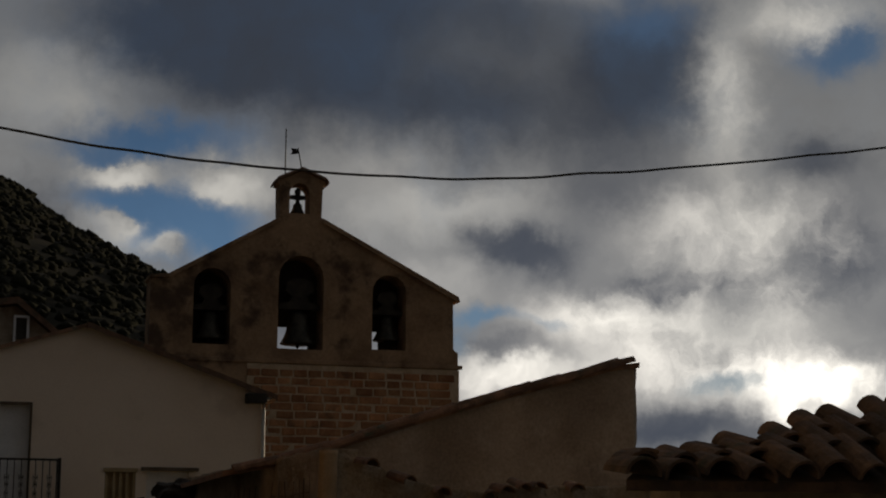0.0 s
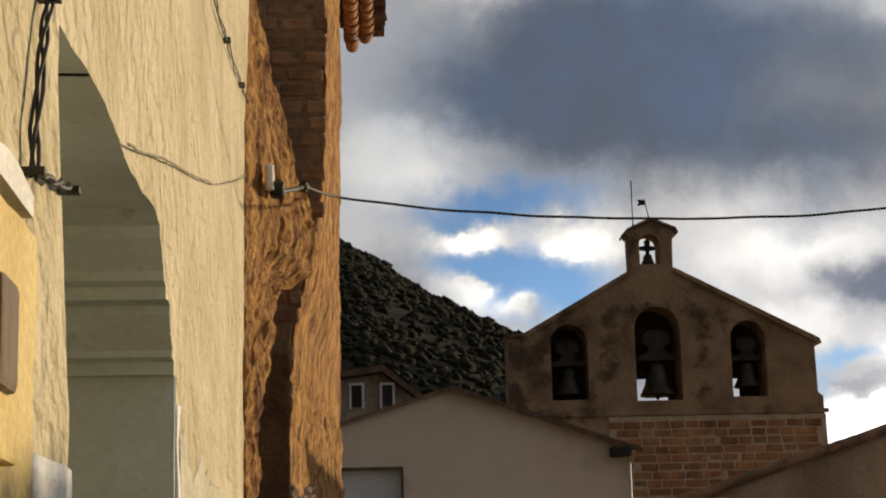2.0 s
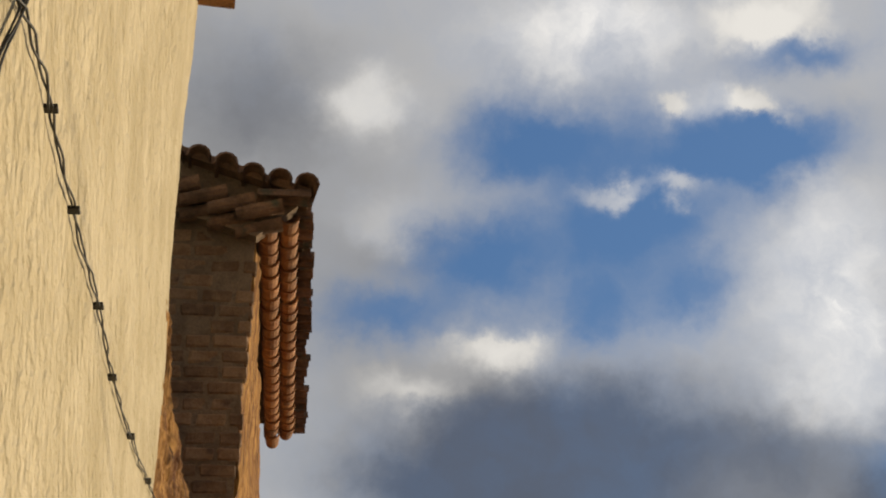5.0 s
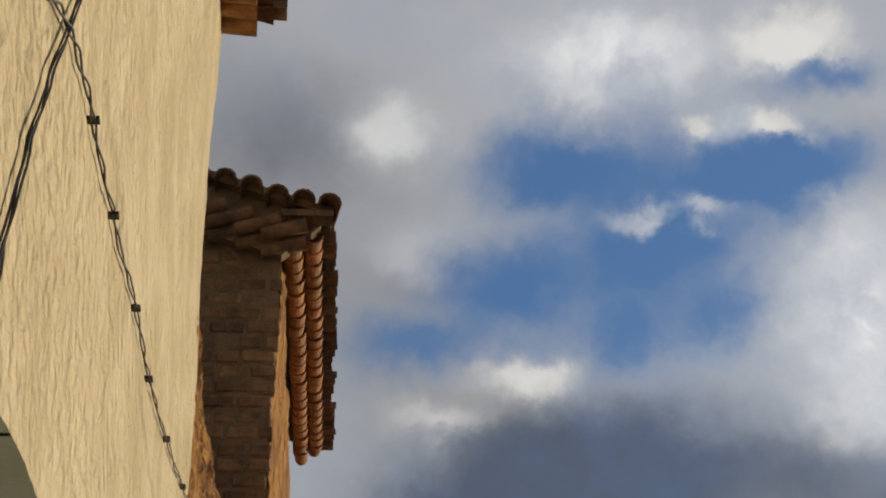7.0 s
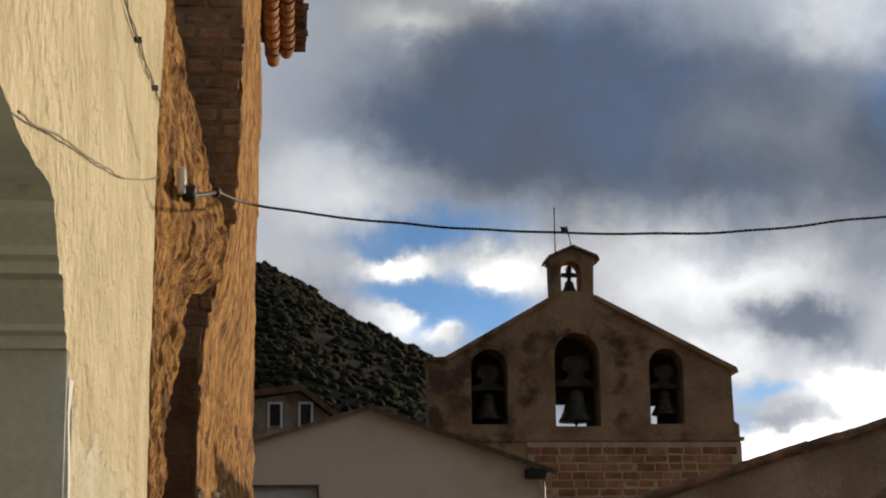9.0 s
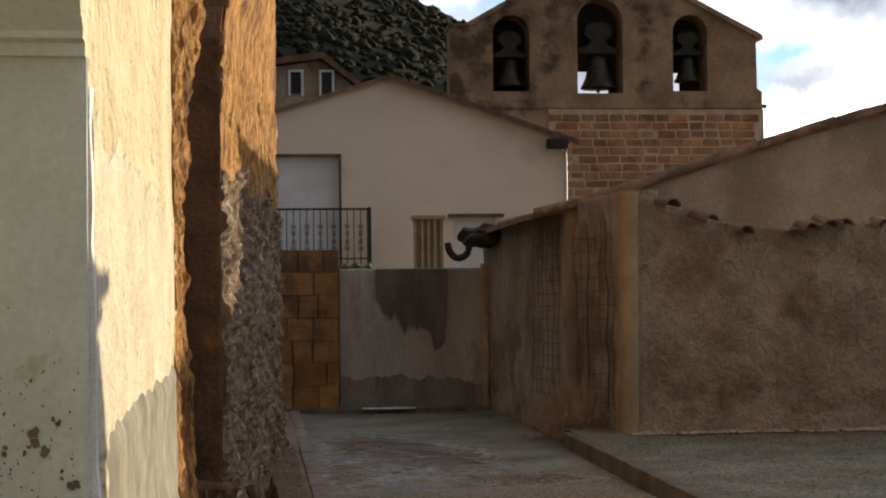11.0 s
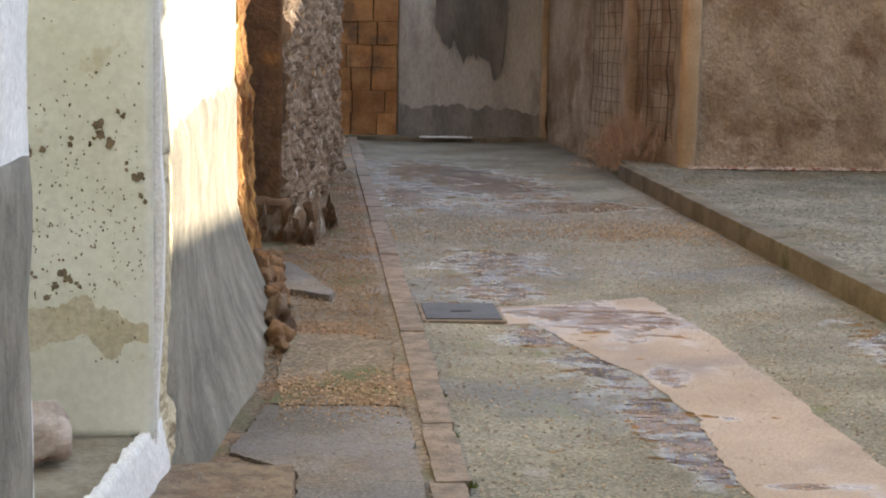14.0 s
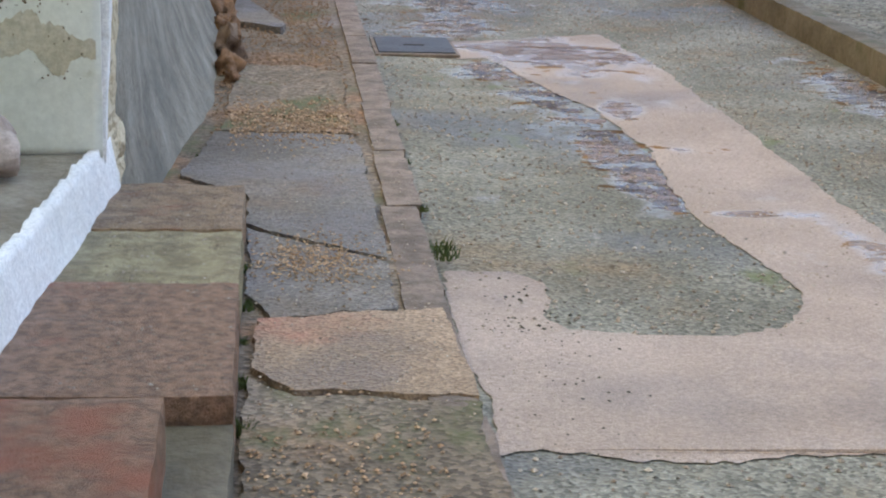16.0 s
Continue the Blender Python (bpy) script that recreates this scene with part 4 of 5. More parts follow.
    return (x + rough(p, 1.5, 0.04, 2) + rough(p, 7, 0.012, 4), y, z)


part("side_wall", grid(barn_side, 130, 60, Vector((0.4, 0.05, 0))), BARN, barn, smooth=True)
part("corner_pier", grid(lambda u, v: (3.69 + 0.17 * u + 0.02 * v + 0.012 * noise.noise(Vector((v * 9, u, 3))), 17.27 - 0.02 * math.sin(math.pi * u) + 0.01 * noise.noise(Vector((v * 14, u * 3, 1))), 0.1 + 2.5 * v), 6, 60, Vector((0, 0.12, 0))), OCHRE, barn, "ochre corner pier", smooth=True)
GABLE_TOP = [(2.95, 2.42), (3.5, 2.53), (4.2, 2.73), (5.08, 3.02), (5.7, 3.21), (6.3, 3.39), (7.0, 3.58), (7.54, 3.74), (7.88, 3.79)]


def gable_wall(u, v):
    x = 3.45 + (4.43 + 0.02 * noise.noise(Vector((0, 0, v * 20)))) * u
    z = 0.1 + (top_of(GABLE_TOP, x) - 0.1) * v
    p = (x, 19, z)
    return (x, 19.0 + rough(p, 1.3, 0.03, 3), z)


part("gable_wall", grid(gable_wall, 90, 70, Vector((0, 0.35, 0))), BARN_GREY, barn, smooth=True)
part("roof", grid(lambda u, v: (2.98 + 4.92 * u, 18.95 + 4.1 * v, top_of(GABLE_TOP, 2.98 + 4.9 * u) + 0.01 - 0.05 * v), 40, 10, Vector((0, 0, -0.06))), OLD_TILE, barn)

# ---- wall across the end of the lane ----
end_wall = thing("end_wall", (1.75, 23.2, 0.0), "stained grey cement wall closing the lane", "wall")


def end_face(u, v):
    x, z = 1.1 + 2.05 * u, 1.90 * v
    return (x, 23.1 + rough((x, 0, z), 2, 0.012, 2), z + 0.01 * v * noise.noise(Vector((x * 4, 0, 3))))


part("cement_face", grid(end_face, 60, 60, Vector((0, 0.25, 0))), BACKWALL, end_wall, smooth=True)
part("footing", box(0.36, 3.2, 22.86, 23.08, -0.05, 0.055, 0.02), KERB_DARK, end_wall)
stone_wall = thing("stone_wall", (0.7, 23.2, 0.0), "orange sandstone block wall beside the cement wall", "wall")
part("core", box(0.1, 1.085, 23.13, 23.4, 0.0, 2.15), ORANGE_STONE, stone_wall)

part("end_strip", rough_box(3.00, 3.09, 22.90, 23.06, 0.03, 1.95, 0.05, 0.02, 0.012), OCHRE, barn, "bare ochre stone at the barn's end", smooth="edged")
for x, w in ((1.20, 0.05), (1.34, 0.07), (1.52, 0.04)):
    bm = bmesh.new()
    lump(bm, (x, 23.22, 1.93), (w, 0.06, 0.045), x * 9, 2, 0.8)
    alone("wall_growth", bm, GRASS, "dark clump of moss growing on the wall top", "moss", "clumps on the end wall")

# ---- pink house ----
pink = thing("rendered_house", (2.2, 33.0, 0.0), "pale pink rendered gabled house with balcony", "house")
wall = outline([(-1.6, 0.0), (5.58, 0.0), (5.58, 4.30), (2.42, 5.40), (-1.6, 4.2)], 31.0, 31.3,
               holes=[[(0.25, 2.0), (1.5, 2.0), (1.5, 4.0), (0.25, 4.0)], [(2.82, 1.9), (3.36, 1.9), (3.36, 2.89), (2.82, 2.89)], [(3.55, 1.6), (4.3, 1.6), (4.3, 2.88), (3.55, 2.88)]])
part("gable_wall", wall, HOUSE, pink)
part("side_wall", box(5.3, 5.58, 31.3, 37.0, 0.0, 4.3), HOUSE, pink)
part("roof_slope", grid(lambda u, v: (2.40 + 3.42 * u, 30.80 + 6.4 * v, 5.47 - 1.19 * u + 0.018 * noise.noise(Vector((u * 12, v * 3, 0)))), 40, 4, Vector((0, 0, -0.10))), OLD_TILE, pink)
part("roof_slope", grid(lambda u, v: (2.42 - 4.2 * u, 30.90 + 6.3 * v, 5.46 - 1.27 * u), 20, 4, Vector((0, 0, -0.07))), OLD_TILE, pink)
win = part("balcony_door", box(0.25, 1.5, 31.13, 31.17, 2.0, 4.0), WHITE, pink, "white roller shutter door")
part("frame", box(0.22, 1.53, 30.97, 31.05, 3.99, 4.04), WOOD, win)
part("frame", box(1.49, 1.53, 30.98, 31.06, 2.0, 3.985), WOOD, win)
sh = part("window", box(2.82, 3.36, 31.16, 31.2, 1.9, 2.89), DARK, pink)
part("frame", box(2.79, 3.39, 30.965, 31.03, 2.86, 2.93), SHUTTER, sh)
for xx in (2.82, 2.96, 3.07, 3.185, 3.31):
    part("bar", box(xx, xx + 0.05, 31.02, 31.08, 1.9, 2.86), SHUTTER, sh)
for zz in (2.2, 2.55):
    part("bar", box(2.83, 3.35, 31.05, 31.07, zz, zz + 0.025), SHUTTER, sh)
part("shutter_leaf", box(2.83, 3.35, 31.1, 31.14, 1.9, 2.86), SHUTTER, sh)
g = part("shed_window", box(3.55, 4.3, 31.16, 31.2, 1.6, 2.88), WHITE, pink)
part("lintel", box(3.45, 4.45, 30.85, 31.05, 2.89, 2.95), WOOD, pink, "brown timber lintel")
tube([(5.60, 30.95, 1.5), (5.60, 30.95, 4.0), (5.61, 30.93, 4.18), (5.7, 30.85, 4.24)], 0.035, "downpipe", WHITE, pink, label="white downpipe")
part("gutter_end", box(5.25, 5.62, 30.7, 30.98, 4.12, 4.30, 0.03), DARK, pink)
balcony = part("balcony", box(0.0, 2.02, 30.45, 31.0, 1.92, 2.02), KERB, pink, "iron balcony")
part("top_rail", box(0.0, 2.02, 30.44, 30.48, 3.01, 3.045), IRON, balcony)
part("mid_rail", box(0.0, 2.02, 30.445, 30.475, 2.14, 2.165), IRON, balcony)
part("side_rail", box(1.985, 2.02, 30.48, 31.0, 3.01, 3.045), IRON, balcony)
for k in range(17):
    x = 0.067 + 0.118 * k
    bm = box(x - 0.008, x + 0.008, 30.453, 30.467, 2.02, 3.012)
    if k % 2:
        for zz, r in ((2.72, 0.034), (2.60, 0.026), (2.45, 0.026), (2.33, 0.034)):
            box(x - r, x + r, 30.455, 30.465, zz - 0.007, zz + 0.007, 0, bm)
            for side in (-1, 1):
                box(x + side * r - 0.006, x + side * r + 0.006, 30.455, 30.465, zz - 0.05, zz + 0.05, 0, bm)
    part("baluster", bm, IRON, balcony)
for k in range(4):
    part("baluster", box(1.996, 2.01, 30.56 + 0.12 * k, 30.575 + 0.12 * k, 2.02, 3.012), IRON, balcony)
part("post", box(1.975, 2.025, 30.435, 30.485, 2.0, 3.06), IRON, balcony)

# house behind
behind = thing("house_behind", (0.5, 37.5, 0.0), "brown house with a small white framed window", "house")
part("wall", outline([(-2.6, 0), (2.35, 0), (2.35, 5.7), (1.4, 6.45), (-2.6, 5.9)], 36.6, 39.5), BARN, behind)
part("roof", outline([(-2.7, 5.93), (1.4, 6.48), (2.6, 5.55), (2.62, 5.66), (1.42, 6.62), (-2.7, 6.05)], 36.4, 39.6), OLD_TILE, behind)
for xx in (0.75, 1.4):
    w = part("window", box(xx, xx + 0.22, 36.56, 36.58, 5.75, 6.2), DARK, behind)
    part("frame", box(xx - 0.05, xx, 36.53, 36.58, 5.7, 6.25), WHITE, w)
    part("frame", box(xx + 0.22, xx + 0.27, 36.53, 36.58, 5.7, 6.25), WHITE, w)
    part("frame", box(xx, xx + 0.22, 36.53, 36.58, 6.2, 6.25), WHITE, w)

# ---- church bell wall ----
church = thing("church", (9.8, 50.0, 0.0), "sandstone church bell gable with three arched openings", "church")
body = outline([(5.44, 0), (14.40, 0), (14.38, 7.1), (14.24, 7.2), (14.22, 8.62), (14.34, 8.62), (14.2, 8.74), (10.32, 10.78), (10.30, 10.86), (9.02, 10.86), (9.0, 10.74), (5.95, 8.98), (5.44, 8.97)],
               48.0, 48.95, holes=[arch(6.64, 7.69, 7.1, 9.26), arch(9.05, 10.36, 7.05, 9.74), arch(11.80, 12.80, 7.12, 9.30)])
part("bell_wall", body, CHURCH, church)
part("coping", outline([(14.42, 8.60), (14.36, 8.75), (10.30, 10.83), (10.28, 10.71), (14.26, 8.63)], 47.9, 49.05), CHURCH, church)
part("coping", outline([(5.4, 8.98), (5.9, 9.02), (9.04, 10.82), (9.06, 10.72), (5.97, 8.92), (5.4, 8.9)], 47.9, 49.05), CHURCH, church)
part("string_course", box(5.4, 14.5, 47.93, 48.0, 6.62, 6.74, 0.02), CHURCH, church)
cote = part("bell_cote", outline([(9.06, 10.85), (10.27, 10.85), (10.30, 11.83), (10.40, 11.86), (10.36, 11.97), (9.70, 12.25), (9.0, 11.94), (8.95, 11.83), (9.04, 11.8)], 48.1, 48.8,
                          holes=[arch(9.33, 9.92, 10.98, 11.87)]), CHURCH, church)
part("roof_cap", outline([(8.92, 11.83), (9.0, 11.95), (9.69, 12.27), (10.38, 11.99), (10.45, 11.86), (10.47, 11.92), (10.4, 12.05), (9.69, 12.34), (8.98, 12.02), (8.9, 11.88)], 48.0, 48.9), OLD_TILE, cote)
tube([(9.22, 48.3, 12.1), (9.22, 48.3, 13.5)], 0.018, "lightning_rod", IRON, church)
tube([(9.72, 48.3, 12.25), (9.58, 48.3, 12.95)], 0.016, "vane_pole", IRON, church)
part("vane", outline([(9.60, 12.78), (9.36, 12.74), (9.42, 12.84), (9.37, 12.93), (9.56, 12.92)], 48.29, 48.31), IRON, church, "small dark iron weather vane")


def lathe(profile, at, seg=20):
    bm = bmesh.new()
    rings = [[bm.verts.new((at[0] + r * math.cos(k * math.tau / seg), at[1] + r * math.sin(k * math.tau / seg), at[2] + z)) for k in range(seg)] for r, z in profile]
    for a, b in zip(rings, rings[1:]):
        for k in range(seg):
            bm.faces.new((a[k], a[(k + 1) % seg], b[(k + 1) % seg], b[k]))
    bm.faces.new(rings[0])
    bm.faces.new(rings[-1])
    return bm


def church_bell(x, z, s, name_label):
    """A bronze bell hanging from a waisted timber headstock: z is the bell's mouth, s its height."""
    ob = thing("church_bell", (x, 48.45, z), name_label, "bell", "bells in the church gable")
    prof = [(0.46, 0.0), (0.48, 0.03), (0.42, 0.15), (0.34, 0.35), (0.29, 0.6), (0.27, 0.8), (0.22, 0.93), (0.10, 1.0), (0.05, 1.06)]
    part("bell_body", lathe([(r * s * 1.12, h * s) for r, h in prof], (x, 48.45, z)), BRONZE, ob, smooth=True)
    part("clapper", lathe([(0.02 * s, -0.12 * s), (0.06 * s, -0.06 * s), (0.03 * s, 0.02 * s), (0.015 * s, 0.5 * s)], (x, 48.45, z), 10), IRON, ob)
    stock = [(-0.62, 1.06), (0.62, 1.06), (0.62, 1.20), (0.30, 1.28), (0.22, 1.45), (0.42, 1.62), (0.40, 1.85), (0.16, 2.0), (-0.16, 2.0), (-0.40, 1.85), (-0.42, 1.62), (-0.22, 1.45), (-0.30, 1.28), (-0.62, 1.20)]
    part("headstock", outline([(x + a * s, z + b * s) for a, b in stock], 48.3, 48.6), SHADED_WOOD, ob, "timber headstock, darkened for the shade of its opening")
    return ob


church_bell(9.72, 7.22, 0.95, "large dark bronze bell under a timber headstock")
church_bell(7.17, 7.28, 0.78, "grey bell nearly filling the arched opening")
church_bell(12.32, 7.42, 0.72, "dark bell in the smaller arched opening")
small = thing("small_bell", (9.63, 48.45, 11.0), "small bell with a cross-shaped headstock", "bell")
part("bell_body", lathe([(r * 0.44, h * 0.34) for r, h in [(0.5, 0.0), (0.46, 0.1), (0.34, 0.4), (0.28, 0.8), (0.1, 1.0)]], (9.63, 48.45, 11.02), 14), BRONZE, small, smooth=True)
part("headstock", outline([(9.58, 11.33), (9.68, 11.33), (9.68, 11.44), (9.86, 11.46), (9.86, 11.56), (9.70, 11.58), (9.72, 11.72), (9.63, 11.80), (9.54, 11.72), (9.56, 11.58), (9.40, 11.56), (9.40, 11.46), (9.58, 11.44)], 48.4, 48.5), IRON, small)
# near-black sheets behind the openings, standing in for the shade inside them
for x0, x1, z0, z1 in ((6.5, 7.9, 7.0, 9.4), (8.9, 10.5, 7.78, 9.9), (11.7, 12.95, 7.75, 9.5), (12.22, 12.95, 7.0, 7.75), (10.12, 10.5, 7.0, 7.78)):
    part("opening_shade", box(x0, x1, 48.97, 49.02, z0, z1), DARK, church)
part("nave", box(6.0, 13.8, 50.0, 66.0, 0.0, 6.6), CHURCH, church)

# ---- hill ----
def hill_z(x, y):
    ridge = 64.5 - 0.55 * (x - 5.5) - 1.5 * max(0.0, x - 37) if x > 5.5 else 64.5 + 0.30 * (5.5 - x) ** 0.93
    k = max(0.0, min(1.0, (y - 120) / 180)) ** 0.8
    fall = 1 - max(0.0, (y - 300) / 500)
    return ridge * k * fall + 2.2 * noise.fractal(Vector((x * 0.03, y * 0.03, 0)), 1.0, 2.0, 5) * k - 1


alone("hill", grid(lambda u, v: (-260 + 400 * u, 118 + 240 * v, hill_z(-260 + 400 * u, 118 + 240 * v)), 160, 100), HILL, "steep scrub-covered hillside behind the church, coloured dark as if backlit", "hill", kind="structure", smooth=True)
tmp = bmesh.new()
bmesh.ops.create_icosphere(tmp, subdivisions=1, radius=1)
tmp.verts.index_update()
BALL, BALL_FACES = [v.co.copy() for v in tmp.verts], [[v.index for v in f.verts] for f in tmp.faces]
tmp.free()
rng = random.Random(5)
verts, faces = [], []
for k in range(11000):
    x, yy = rng.uniform(-30, 62), rng.uniform(150, 306) if k % 3 else rng.uniform(282, 303)
    s = rng.uniform(0.45, 1.15) * (0.5 + 0.5 * yy / 300)
    s *= 1.5 if rng.random() < 0.08 else 1.0
    at, n = Vector((x, yy, hill_z(x, yy) - s * 0.2)), len(verts)
    verts += [at + v * s * rng.uniform(0.6, 1.25) for v in BALL]
    faces += [[i + n for i in f] for f in BALL_FACES]
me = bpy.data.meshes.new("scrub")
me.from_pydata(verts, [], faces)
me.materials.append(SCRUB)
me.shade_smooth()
tagged(new("scrub", me), "evergreen bushes covering the hillside, coloured dark as if backlit", "bushes", kind="stuff")

# ---- low tiled outhouse on the sunny side ----
# the unseen right end, out to x 8.3, is added to shade the near door jamb
RIDGE = [(3.0, 2.03), (3.55, 2.08), (4.28, 2.23), (4.97, 2.37), (6.2, 2.50), (8.3, 2.74)]
corner = thing("tiled_outhouse", (4.4, 8.0, 0.14), "low brown outhouse with an old curved-tile roof", "outhouse")
part("front_wall", box(3.42, 8.2, 7.78, 8.0, 0.14, 1.97), BARN_GREY, corner)
part("side_wall", box(3.42, 3.6, 8.0, 8.14, 0.14, 1.97), BARN_GREY, corner)
part("rear_wall", box(3.6, 8.2, 8.003, 8.14, 0.14, 2.0), BARN_GREY, corner)


def near_roof(u, v):
    x = 3.06 + 0.30 * v + (5.2 - 0.30 * v) * u
    return (x, 7.58 + 0.60 * v, 1.98 + (top_of(RIDGE, x) - 1.98) * v ** 0.8 + 0.03 * u)


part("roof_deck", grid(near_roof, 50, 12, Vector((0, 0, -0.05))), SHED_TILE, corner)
# added out of view; its height sets the shadow edge on the near facade
row = thing("shade_house_row", (9.5, 4.0, 0.1), "unseen low ochre houses added to shade the lane and facade foot", "house")
part("wall", box(8.4, 12.0, -8.0, 10.5, 0.1, 2.42), OCHRE, row)
part("roof", outline([(8.2, 2.40), (10.2, 2.66), (12.2, 2.40), (12.2, 2.48), (10.2, 2.74), (8.2, 2.48)], -8.1, 10.48), OLD_TILE, row)
# unseen sun blocker: the falling top draws the shadow line along the far facade
yard = thing("shade_yard_wall", (8.5, 14.0, 0.1), "unseen ochre wall with a falling top, added to shape the facade's shadow", "wall")
part("wall", grid(lambda u, v: (8.4, 10.52 + 6.3 * u, 0.05 + (2.0 - 0.55 * u + 0.04 * noise.noise(Vector((u * 40, 0, 0))) - 0.05) * v), 80, 8, Vector((0.3, 0, 0))), OCHRE, yard)
# added behind the camera, where it blocks the light of the low sky
rear = thing("unseen_house", (1.0, -9.0, 0.0), "unseen plastered block added behind the camera to close off the horizon", "house")
part("wall", box(-6.0, 8.0, -12.0, -9.0, 0.0, 5.5), PLASTER, rear)

# ---- cables ----
tube([p + Vector((0, 0, 0.016 * noise.noise(Vector((p.x * 2.1, 0, 7))))) for p in curved([(-0.10, 11.2, 4.385), (0.2, 12, 4.495), (1.15, 12, 4.375), (2.38, 12, 4.322), (3.51, 12, 4.335), (4.81, 12, 4.47), (7.14, 12, 4.83), (10.5, 12, 5.5)], 16)], 0.0095, "street_cable", CABLE)
scene.objects["street_cable"]["label"], scene.objects["street_cable"]["category"] = "thin black cable strung across the lane", "cable"

# ---- pieces: bricks, stones, tiles ----
rng = random.Random(21)


def block_mesh(name, w, d, h, mat, bevel=0.012):
    bm = box(-w / 2, w / 2, -d / 2, d / 2, -h / 2, h / 2)
    bmesh.ops.bevel(bm, geom=bm.edges[:], offset=bevel, segments=1, affect="EDGES")
    for v in bm.verts:
        v.co += Vector((rng.uniform(-1, 1), rng.uniform(-1, 1), rng.uniform(-1, 1))) * bevel * 0.5
    me = bpy.data.meshes.new(name)
    bm.to_mesh(me)
    bm.free()
    me.materials.append(mat)
    return me


wall = [o for o in brick_house.children if o.name.startswith("front_wall")][0]
brick_kinds = [block_mesh("brick", w, 0.10, 0.098, BRICK, 0.014) for w in (0.26, 0.22, 0.18)]
z, row = 3.15, 0
while z < 7.6:
    x = -0.62 - 0.13 * (row % 2)
    while x < brick_corner(z) - 0.08:
        me = rng.choice(brick_kinds)
        w = me.name.startswith("brick") and me.vertices and max(v.co.x for v in me.vertices) * 2
        if rng.random() > 0.05 and x + w < brick_corner(z) + 0.03 and z < 7.15 + 0.3 * (0.14 - x):
            piece("brick", me, pose(x + w / 2, 12.076 + rng.uniform(-0.006, 0.006), z, 0, rng.uniform(-1, 1), rng.uniform(-1, 1)), brick_house)
        elif x + w >= brick_corner(z) + 0.03 and z < 7.1:
            left = brick_corner(z) + 0.012 - x
            piece("brick", me, pose(x + left / 2, 12.073, z) @ Matrix.Diagonal((left / w, 1, 1, 1)), brick_house)
        x += w + 0.018
    z += 0.122 if rng.random() > 0.1 else 0.14
    row += 1

eave_tile = tile_mesh("tile", 0.40, 0.095, 0.08, 0.016, TILE)
dark_tile = tile_mesh("tile", 0.40, 0.095, 0.08, 0.016, OLD_TILE)
bead_tile = tile_mesh("tile", 0.36, 0.082, 0.066, 0.014, TILE, 8)
dark_bead = tile_mesh("tile", 0.36, 0.082, 0.066, 0.014, OLD_TILE, 8)
for row_x, z in ((0.215, 7.36), (0.365, 7.43)):
    for k in range(23):
        yy = 11.95 + 0.225 * k
        piece("tile", bead_tile, pose(row_x + 0.20 * (yy - 12.0) / 5.9 + rng.uniform(-0.006, 0.006), yy, z + rng.uniform(-0.006, 0.006), -1.5 + rng.uniform(-1.5, 1.5), 180 + rng.uniform(-4, 4), rng.uniform(-1.5, 1.5)), brick_house)
for k in range(29):
    yy = 11.78 + 0.195 * k
    piece("tile", dark_tile, pose(0.545 + 0.20 * (yy - 12.0) / 5.9 + rng.uniform(-0.025, 0.025), yy, 7.48 + rng.uniform(-0.015, 0.015), rng.uniform(-4, 4), 0, 90 + rng.uniform(-6, 6)), brick_house)
for row_y, z in ((11.93, 7.37), (11.80, 7.45)):
    for k in range(6):
        xx = 0.30 - 0.21 * k
        piece("tile", dark_bead, pose(xx, row_y, z + 0.28 * (0.30 - xx) + rng.uniform(-0.01, 0.01), 0, 0, 90) @ pose(0, 0, 0, 15, 180 + rng.uniform(-4, 4), 0), brick_house)
for k in range(8):
    xx = -0.95 + 0.205 * k
    piece("tile", dark_tile, pose(xx, 11.66 + rng.uniform(-0.03, 0.03), 7.56 + 0.28 * max(0.0, 0.35 - xx) + rng.uniform(-0.012, 0.012), 0, rng.uniform(-5, 5), rng.uniform(-4, 4)), brick_house)

part("mortar_bed", box(8.2, 14.41, 47.965, 47.998, 3.1, 6.6), material("pale_mortar", (0.46, 0.33, 0.21), (0.60, 0.46, 0.32), 2, 0.95, 0.4, 20), church)
stone_kinds = [block_mesh("stone", w, 0.12, 0.20, STONE, 0.02) for w in (0.62, 0.48, 0.36)]
z, row = 3.3, 0
while z < 6.5:
    x = 8.4 - 0.2 * (row % 2)
    while x < 14.3:
        me = rng.choice(stone_kinds)
        w = max(v.co.x for v in me.vertices) * 2
        if x + w < 14.45:
            piece("stone", me, pose(x + w / 2, 48.005 + rng.uniform(-0.015, 0.015), z, 0, 0, rng.uniform(-1, 1)), church)
        x += w + 0.035
    z += 0.235
    row += 1
orange_kinds = [block_mesh("stone", w, 0.16, 0.300, ORANGE_STONE, 0.007) for w in (0.42, 0.33, 0.25)]
cap_kinds = [block_mesh("stone", w, 0.16, 0.300, BROWN, 0.008) for w in (0.42, 0.33, 0.25)]
z, row = 0.19, 0
while z < 2.1:
    x = 0.22 - 0.15 * (row % 2)
    while x < 1.0:
        me = rng.choice(orange_kinds if z < 1.9 else cap_kinds)
        w = max(v.co.x for v in me.vertices) * 2
        if x + w >= 1.0 or 1.09 - x - w < 0.12:
            left = 1.095 - x
            piece("stone", me, pose(x + left / 2, 23.12 + rng.uniform(-0.012, 0.012), z) @ Matrix.Diagonal((left / w, 1, 1, 1)), stone_wall)
            break
        else:
            piece("stone", me, pose(x + w / 2, 23.12 + rng.uniform(-0.012, 0.012), z, 0, 0, rng.uniform(-1, 1)), stone_wall)
        x += w + 0.008
    z += 0.302
    row += 1
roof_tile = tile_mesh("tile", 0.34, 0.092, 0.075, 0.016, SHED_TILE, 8)
